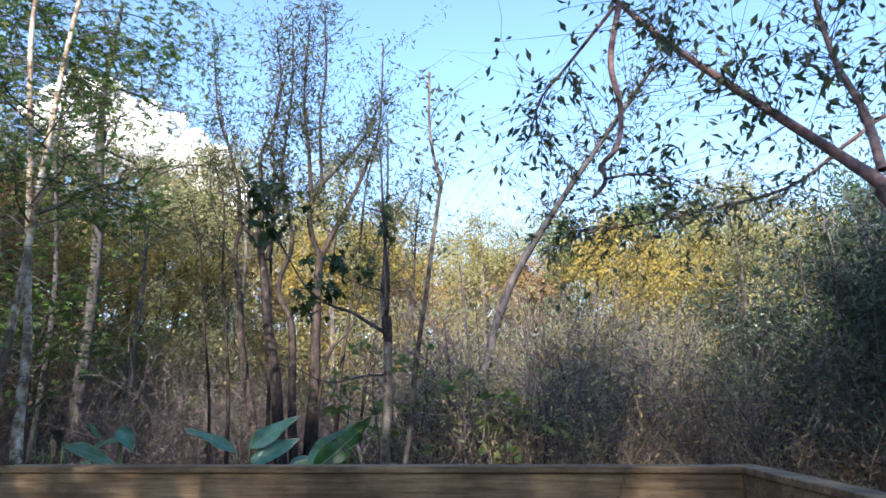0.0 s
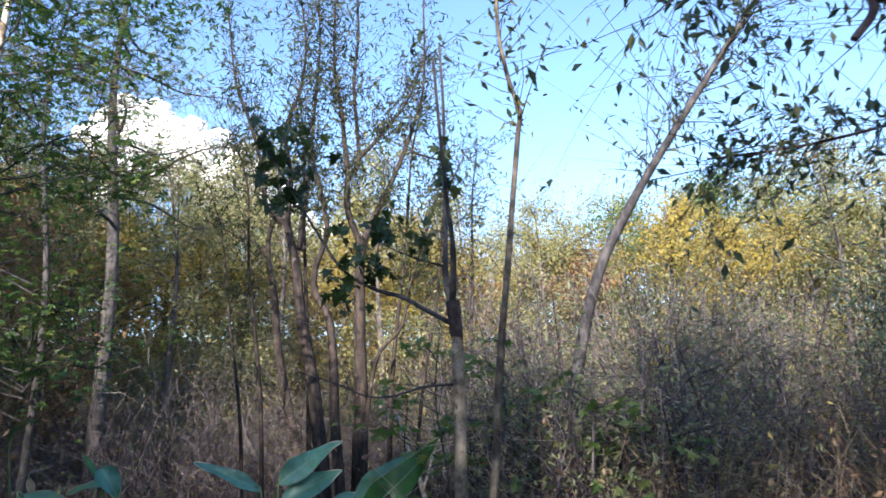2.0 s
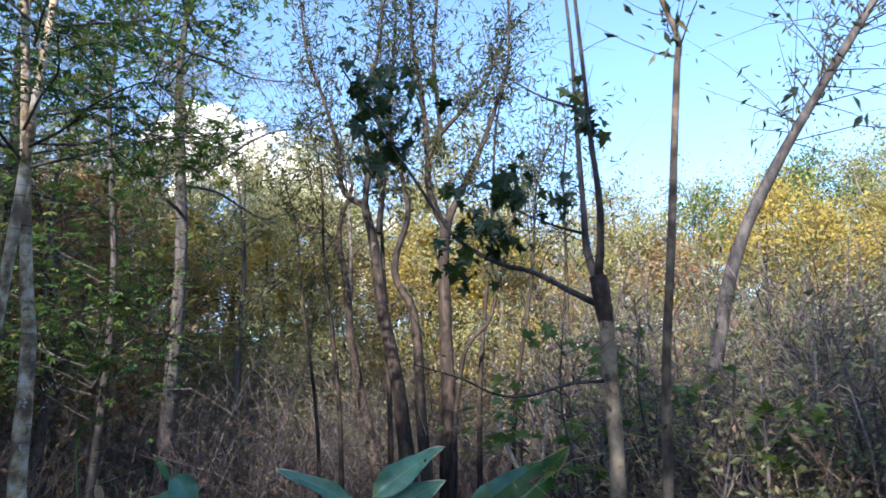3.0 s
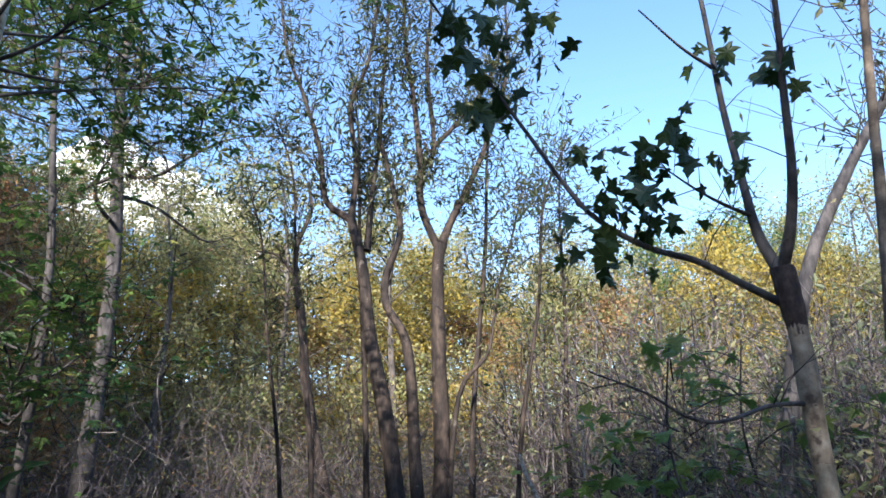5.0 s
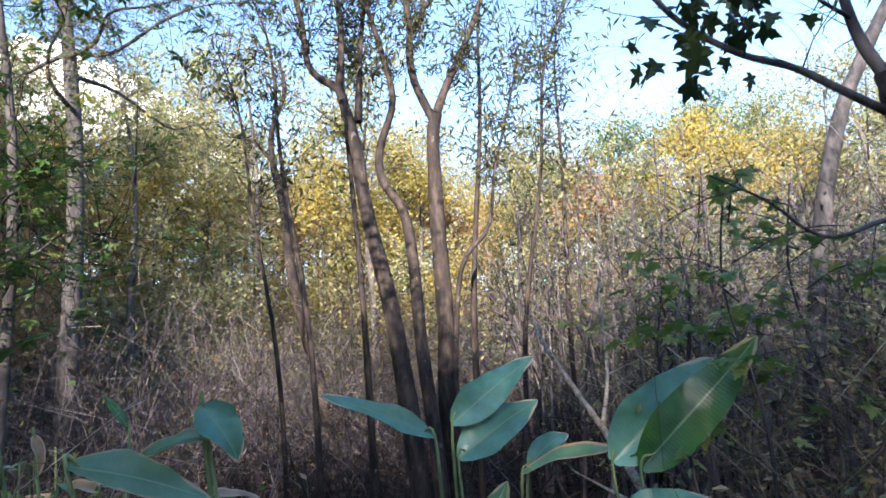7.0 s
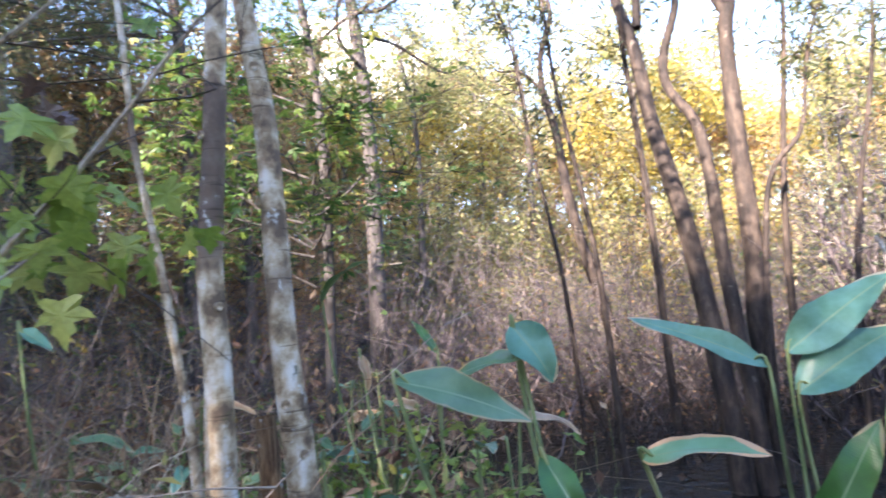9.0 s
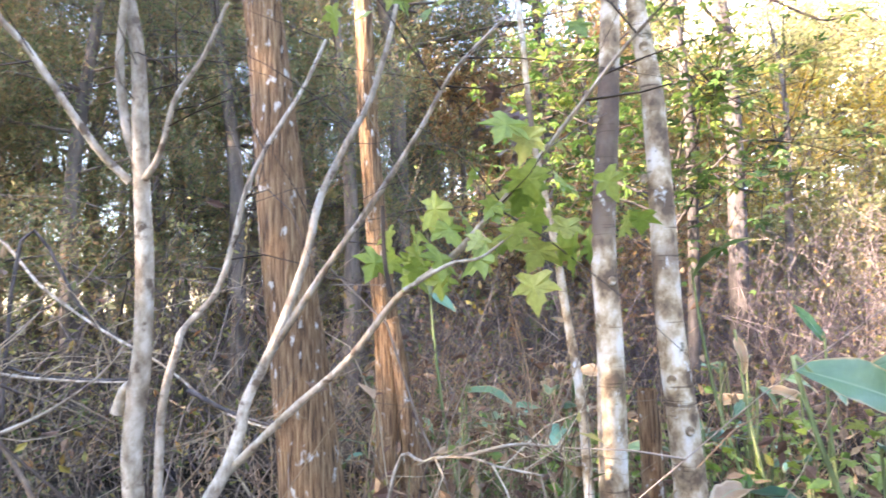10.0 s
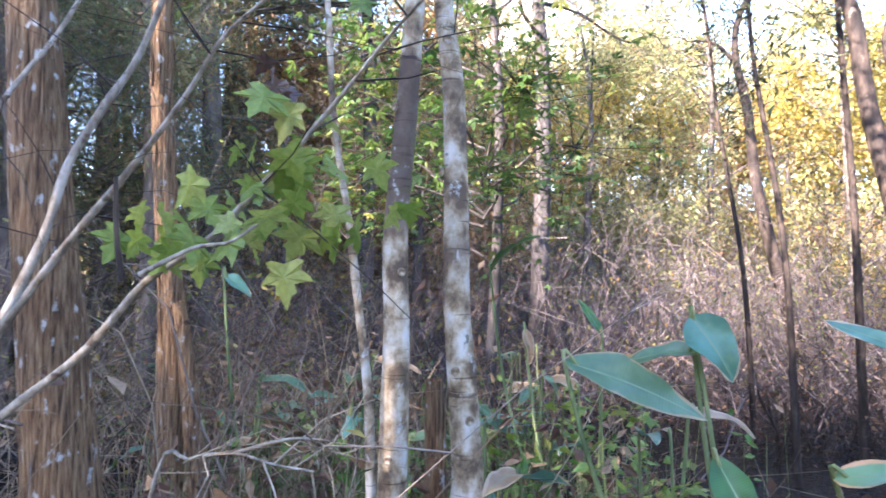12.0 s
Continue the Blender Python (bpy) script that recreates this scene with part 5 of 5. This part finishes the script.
for i, (x, y, sx, sz) in enumerate(((4.5, 7.2, 0.95, 3.9), (5.4, 8.8, 1.2, 4.9), (4.0, 9.2, 0.9, 3.0), (4.9, 5.6, 1.0, 3.9), (6.8, 7.4, 1.5, 5.2), (7.2, 10.6, 1.6, 5.0), (6.2, 3.2, 1.3, 4.2))):
    bush("evergreen_shrub", (x, y), (sx, sx, sz), 12000, 0.07, 0.4, M_LF_DARK, "dense dark evergreen shrub in shade beside the deck", i)
for i, (x, y, sx, sz) in enumerate(((1.4, 9.4, 0.8, 2.5), (2.9, 10.4, 1.0, 2.8), (0.2, 10.8, 0.7, 2.5), (3.0, 7.6, 0.7, 1.8), (0.8, 7.4, 0.6, 1.9), (0.15, 7.0, 0.4, 1.6), (-0.3, 8.6, 0.5, 2.4), (2.0, 8.4, 0.7, 2.1), (-0.3, 10.4, 0.8, 3.2), (0.9, 11.3, 0.9, 3.4), (2.2, 11.9, 1.0, 3.5), (1.5, 10.2, 0.8, 3.0), (-0.9, 11.8, 0.8, 3.2), (3.6, 12.4, 1.0, 3.5))):
    bush("green_shrub", (x, y), (sx, sx, sz), 2000, 0.06, 0.42, M_LF_SHRUB, "rounded green shrub growing in the thicket", i)


def leafy_branch_tree(name, at, lines, r, label, mat_leaf, count, per, leaf, length=0.7, mat=M_MAPLEBARK, droop=0.25, up=0.15):
    e = thing(name, (*at, -0.35), label, "tree")
    for i, ln in enumerate(lines):
        part("trunk" if i == 0 else "limb", limb_mesh("trunk" if i == 0 else "limb", ln, r if i == 0 else min(r * 0.22, 0.02), r * 0.2 if i == 0 else 0.004, mat, sides=8), e)
    s, l = Soup(), Soup()
    for ln in lines:
        Q = twigs(s, ln, count, length, 0.005, up, 0.3)
        sub = Q[rng.integers(0, len(Q), max(1, len(Q) // 3))]
        for q in sub[:30]:
            Q2 = twigs(s, q, 3, length * 0.5, 0.003, up, 0.3)
            maple_leaves(l, along_lines(Q2, per // 2 + 1, 0.05), leaf, droop)
        maple_leaves(l, along_lines(Q, per, 0.06), leaf, droop)
    part("twig_mass", s.mesh("twig_mass", M_WILLOW), e, "", "stuff")
    part("foliage", l.mesh("foliage", mat_leaf, False), e, "", "stuff")
    return e


leafy_branch_tree("maple_tree", (-5.0, 8.0), fan_lines((-5.0, 8.0), 15, 1.3, 3.0, 1.15, -20, 150, 6.2) + fan_lines((-5.0, 8.0), 9, 4.4, 6.0, 1.2, 90, 110, 6.2)[1:], 0.05,
                  "small maple with green leaves turning at the edges", M_LF_GREEN, 15, 5, 0.078)
leafy_branch_tree("maple_tree", (-7.9, 10.6), fan_lines((-7.9, 10.6), 12, 1.6, 4.6, 1.5, -30, 140, 6.0), 0.08,
                  "leafy maple with dark green foliage behind the trunks", M_LF_GREEN, 16, 5, 0.085)

def sprays(soup, Q, per, size):
    """Flat feathery sprays: fine leaflets set across each twig."""
    N, K, _ = Q.shape
    i = rng.integers(0, N, N * per)
    k = rng.uniform(0.2, K - 1.001, N * per)
    a = k.astype(int)
    u = (k - a)[:, None]
    axis = unit(Q[i, a + 1] - Q[i, a])
    side = unit(np.cross(axis, np.array([[0, 0, 1.0]]))) * rng.choice([-1.0, 1.0], (N * per, 1))
    leaves(soup, Q[i, a] * (1 - u) + Q[i, a + 1] * u, size, 0.16, 0.25, 0.35, unit(side * 0.8 + axis * 0.7) * 2.0)


def feather_tree(name, at, height, h0, h1, n, reach, label):
    e = thing(name, (*at, -0.35), label, "tree")
    rows = fan_lines(at, n, h0, h1, reach, -40, 178, height, 0.05)
    part("trunk", limb_mesh("trunk", rows[0], 0.13, 0.03, M_MAPLEBARK, sides=10), e)
    s, l = Soup(), Soup()
    for ln in rows[1:]:
        part("limb", limb_mesh("limb", ln, 0.03, 0.005, M_MAPLEBARK, sides=6), e)
        Q = twigs(s, ln, 34, 0.75, 0.0045, -0.25, 0.15, 5)
        sprays(l, Q, 16, 0.085)
        for q in Q[::3]:
            sprays(l, twigs(s, q, 3, 0.4, 0.0025, -0.3, 0.3), 12, 0.075)
    part("twig_mass", s.mesh("twig_mass", M_WILLOW), e, "", "stuff")
    part("foliage", l.mesh("foliage", M_LF_PINE, False), e, "", "stuff")
    return e


feather_tree("bald_cypress", (-6.4, 11.2), 8.8, 4.3, 8.2, 15, 2.7, "tall bald cypress with feathery drooping foliage")
feather_tree("bald_cypress", (-8.6, 10.4), 9.2, 4.4, 8.6, 14, 2.9, "tall bald cypress with browning feathery foliage")
s, l = Soup(), Soup()
sprays(l, twigs(s, HANG_3[1:], 70, 0.5, 0.003, -0.5, 0.1, 5), 22, 0.06)
part("frond_twig_mass", s.mesh("frond_twig_mass", M_WILLOW), hang, "", "stuff")
part("frond_mass", l.mesh("frond_mass", M_LF_PINE, False), hang, "feathery drooping fronds", "stuff")


def wood_tree(name, height, spread, mat_leaf, n, leaf, width, label, low=0.06, feather=False):
    """A woodland tree at the origin, to be copied."""
    e = thing(name, (0, 0, 0), label, "tree")
    top = np.array([rnd.uniform(-0.4, 0.4), rnd.uniform(-0.4, 0.4), height])
    tr = [(0, 0, -0.15), (rnd.uniform(-.15, .15), rnd.uniform(-.15, .15), height * 0.35), (rnd.uniform(-.3, .3), rnd.uniform(-.3, .3), height * 0.7), tuple(top)]
    part("trunk", limb_mesh("trunk", tr, 0.014 * height + 0.02, 0.02, M_GREYTREE, sides=8), e)
    s, l = Soup(), Soup()
    C = curve(tr, 40)
    for i in range(26):
        f = rnd.uniform(low, 0.98)
        p = C[int(f * 39)]
        a = rnd.uniform(0, 2 * math.pi)
        q = spread * (1.15 - 0.75 * abs(f - 0.45)) * rnd.uniform(0.5, 1.1) * (1 if f < 0.75 else 0.6)
        rise = 0.15 if feather else 0.7
        ln = [tuple(p), (p[0] + math.cos(a) * q * 0.5, p[1] + math.sin(a) * q * 0.5, p[2] + q * rise * 0.5), (p[0] + math.cos(a) * q, p[1] + math.sin(a) * q, p[2] + q * rise * rnd.uniform(0.4, 1.0))]
        tubes(s, curve(ln, 6)[None], np.linspace(0.03, 0.008, 6)[None], 4)
        Q = twigs(s, ln, 16, spread * 0.5, 0.008, 0.25, 0.2)
        leaves(l, along_lines(Q, max(1, n // (26 * 16)), 0.16), leaf, width, 0.5 if feather else 0.15)
    part("branch_mass", s.mesh("branch_mass", M_GREYTREE), e, "", "stuff")
    part("crown", l.mesh("crown", mat_leaf, False), e, "", "stuff")
    return e


KINDS = [wood_tree("yellow_tree", 8.5, 2.4, M_LF_YELLOW, 8400, 0.115, 0.6, "distant tree in sunlit golden-yellow autumn leaf"),
         wood_tree("orange_tree", 7.5, 2.2, M_LF_ORANGE, 8400, 0.115, 0.6, "distant tree in sunlit orange autumn leaf"),
         wood_tree("olive_tree", 10.0, 2.6, M_LF_OLIVE, 8800, 0.115, 0.55, "distant tree with olive and yellowing leaves"),
         wood_tree("green_tree", 10.5, 2.8, M_LF_GREEN, 7600, 0.13, 0.6, "distant tree still in green leaf"),
         wood_tree("bare_tree", 9.5, 2.2, M_LF_MAUVE, 1200, 0.10, 0.5, "nearly bare grey tree with a few dead leaves"),
         wood_tree("feathery_cypress", 12.0, 2.4, M_LF_PINE, 30000, 0.10, 0.17, "tall cypress with green and rust feathery foliage", 0.04, True)]


woods = random.Random(21)


def plant(kind, x, y, size=1.0):
    return copy_thing(KINDS[kind], pose(x, y, -0.3, 0, 0, woods.uniform(0, 360)) @ Matrix.Scale(size * woods.uniform(0.9, 1.1), 4))


# sunlit edge of the wood across the water, in rows of even spacing
for row, (q, count) in enumerate(((19.5, 26), (24, 30), (29, 34), (35, 38))):
    for i in range(count):
        deg = -44 + 94 * (i + woods.uniform(0.1, 0.9)) / count
        a, r = radians(deg), q + woods.uniform(-1.8, 1.8)
        if deg < -8:
            k = woods.choice([0, 0, 2, 2, 3])
        elif deg < 12:
            k = woods.choice([0, 2, 2, 1, 0, 4])
        else:
            k = woods.choice([1, 2, 0, 2, 0, 1, 4])
        plant(k, math.sin(-a) * r, math.cos(a) * r + 2, (0.74 if deg < 2 else 0.84) + 0.014 * (r - 19))
# cypress wood to the side
for i in range(34):
    a, q = radians(woods.uniform(138, 184)), woods.uniform(7.5, 20)
    plant(woods.choice([5, 5, 5, 5, 2]), -3.5 + math.cos(a) * q, 3.5 + math.sin(a) * q, woods.uniform(0.7, 1.0))
for x, y in ((-9.6, 5.0), (-8.8, 3.6), (-10.8, 4.2), (-9.4, 6.4), (-12.0, 3.4), (-14, 4.6), (-11.6, 6.2), (-11.0, 7.6), (-10.4, 3.0), (-12.5, 5.4), (-8.6, 7.4), (-9.8, 2.0), (-12.4, 1.6)):
    plant(5, x, y, 0.66)
for x, y, k in ((-10.5, 10.5, 1), (-9.2, 12.2, 1), (-12.0, 9.5, 2), (-11.0, 12.0, 1), (-9.5, 13.5, 1), (-11.5, 15.5, 1), (-13.0, 13.0, 1), (-10.5, 17.5, 0), (-14.5, 17.0, 1), (-8.2, 16.5, 2), (-16, 14.5, 0)):
    plant(k, x, y, 0.75)
# low wood in the distance
def distant_wood():
    n = 22000
    a, q = np.radians(rng.uniform(-62, 66, n)), rng.uniform(40, 56, n)
    top = 7.6 + 1.6 * np.sin(a * 17) + 1.2 * np.sin(a * 41 + 1)
    C = np.stack([-np.sin(a) * q, np.cos(a) * q + 2, -0.3 + rng.beta(1.1, 1.3, n) * top], 1)
    l, st = Soup(), Soup()
    leaves(l, C, 0.55, 0.6, 0.1)
    k = rng.integers(0, n, 1400)
    P = np.stack([C[k], C[k]], 1)
    P[:, 0, 2] = -0.4
    tubes(st, P, np.full((len(k), 2), 0.04), 3)
    e = thing("distant_wood", (0, 48, -0.35), "distant low wood in olive and gold leaf", "wood", "", "stuff")
    part("foliage", l.mesh("foliage", M_LF_SUN, False), e, "", "stuff")
    part("trunk_mass", st.mesh("trunk_mass", M_BRUSH), e, "", "stuff")


distant_wood()
# unseen wood added behind, sized to shade the deck and the near thicket
for i in range(38):
    px = -21 + 32 * (i + woods.uniform(0.1, 0.9)) / 38
    tall = 0.98 if px < -11 else 0.82 if px < -4.5 else 0.84 if px < 0.5 else 0.86
    plant(woods.choice([3, 2, 3]), px, woods.uniform(-11, -5.5), tall * woods.uniform(0.96, 1.05))
for i in range(10):
    plant(woods.choice([3, 2]), woods.uniform(9, 18), woods.uniform(-4, 14), woods.uniform(0.8, 1.1))
# more unseen trees, added to close sun gaps over rail and water plants
for x, y in ((-4.0, -5.2), (-5.6, -6.0), (-3.3, -7.4), (-0.2, -6.4)):
    plant(3, x, y, 0.86 if x < -3.5 else 0.98)
for k, (x, y) in enumerate(((-2, -24), (-8, -24), (-14, -24), (4, -24), (-20, -20), (10, -20))):
    KINDS[k].matrix_basis = pose(x, y, -0.3)


# ---- deck and rail ----
DECK = -0.05
RAIL_X, RAIL_Y, RAIL_Z, LEFT_END = 1.66, 4.25, 0.992, -2.66


def build_deck():
    e = thing("deck", (0, 0, DECK), "weathered timber viewing deck over the swamp", "deck", "", "structure")
    for x in (LEFT_END + 0.05, -1.2, 0.3, RAIL_X):
        part("joist", box_mesh("joist", x - 0.02, x + 0.02, -4.0, RAIL_Y, DECK - 0.2, DECK - 0.042, M_DECK), e)
        for y in (-3.5, 0, 3.2):
            part("pile", box_mesh("pile", x + 0.022, x + 0.112, y, y + 0.09, -0.6, DECK - 0.042, M_DECK), e)
    me = box_mesh("plank", LEFT_END, RAIL_X + 0.1, 0, 0.138, -0.038, 0, M_DECK)
    for i in range(58):
        ob = part("plank", me, e)
        ob.matrix_parent_inverse = Matrix.Identity(4)
        ob.matrix_basis = Matrix.Translation((0, -4.0 + i * 0.1445, rnd.uniform(-0.001, 0.001)))


def build_rail():
    e = thing("deck_railing", (RAIL_X, RAIL_Y, DECK), "brown weathered timber railing with flat cap boards at a corner", "railing", "", "structure")
    x, y, z = RAIL_X, RAIL_Y, RAIL_Z
    part("cap_board", box_mesh("cap_board", LEFT_END, x + 0.14, y, y + 0.14, z - 0.038, z, M_DECK, 0.005), e)
    part("cap_board", box_mesh("cap_board", x, x + 0.14, -4.0, y - 0.003, z - 0.038, z, M_DECK, 0.005), e)
    for h in (z - 0.041, z - 0.5):
        part("side_board", box_mesh("side_board", LEFT_END, x + 0.005, y + 0.012, y + 0.05, h - 0.185, h, M_DECK), e)
        part("side_board", box_mesh("side_board", x + 0.012, x + 0.05, -4.0, y + 0.009, h - 0.185, h, M_DECK), e)
    for px in (LEFT_END + 0.02, -1.2, 0.3, x + 0.053):
        part("post", box_mesh("post", px, px + 0.088, y + 0.053, y + 0.141, -0.6, z - 0.041, M_DECK), e)
    for py in (-3.8, -2.0, -0.3, 1.6):
        part("post", box_mesh("post", x + 0.053, x + 0.141, py, py + 0.088, -0.6, z - 0.041, M_DECK), e)


build_deck()
build_rail()


# ---- cloud bank ----
def build_cloud():
    m, n, links, b = nodes_of("cloud_white")
    b.inputs["Base Color"].default_value = (0.9, 0.9, 0.9, 1)
    b.inputs["Roughness"].default_value = 1.0
    bm = bmesh.new()
    for i in range(150):
        u = i / 149
        r = rnd.uniform(7, 19) * (1 - 0.35 * u)
        c = Vector((-366 + 220 * u + rnd.gauss(0, 10), 520 + rnd.gauss(0, 18), 258 - 96 * u + 26 * math.sin(u * 4.2) - abs(rnd.gauss(0, 26))))
        bmesh.ops.create_icosphere(bm, subdivisions=2, radius=r, matrix=Matrix.Translation(c))
    for v in bm.verts:
        v.co += Vector((1, 1, 1)) * noise.noise(v.co * 0.07) * 5 + Vector((0, 0, 1)) * noise.noise(v.co * 0.2) * 2.5
    for f in bm.faces:
        f.smooth = True
    me = bpy.data.meshes.new("cloud")
    bm.to_mesh(me)
    bm.free()
    me.materials.append(m)
    tagged(new("backdrop", me), "bank of bright white sunlit cloud", "cloud", "", "structure")


build_cloud()
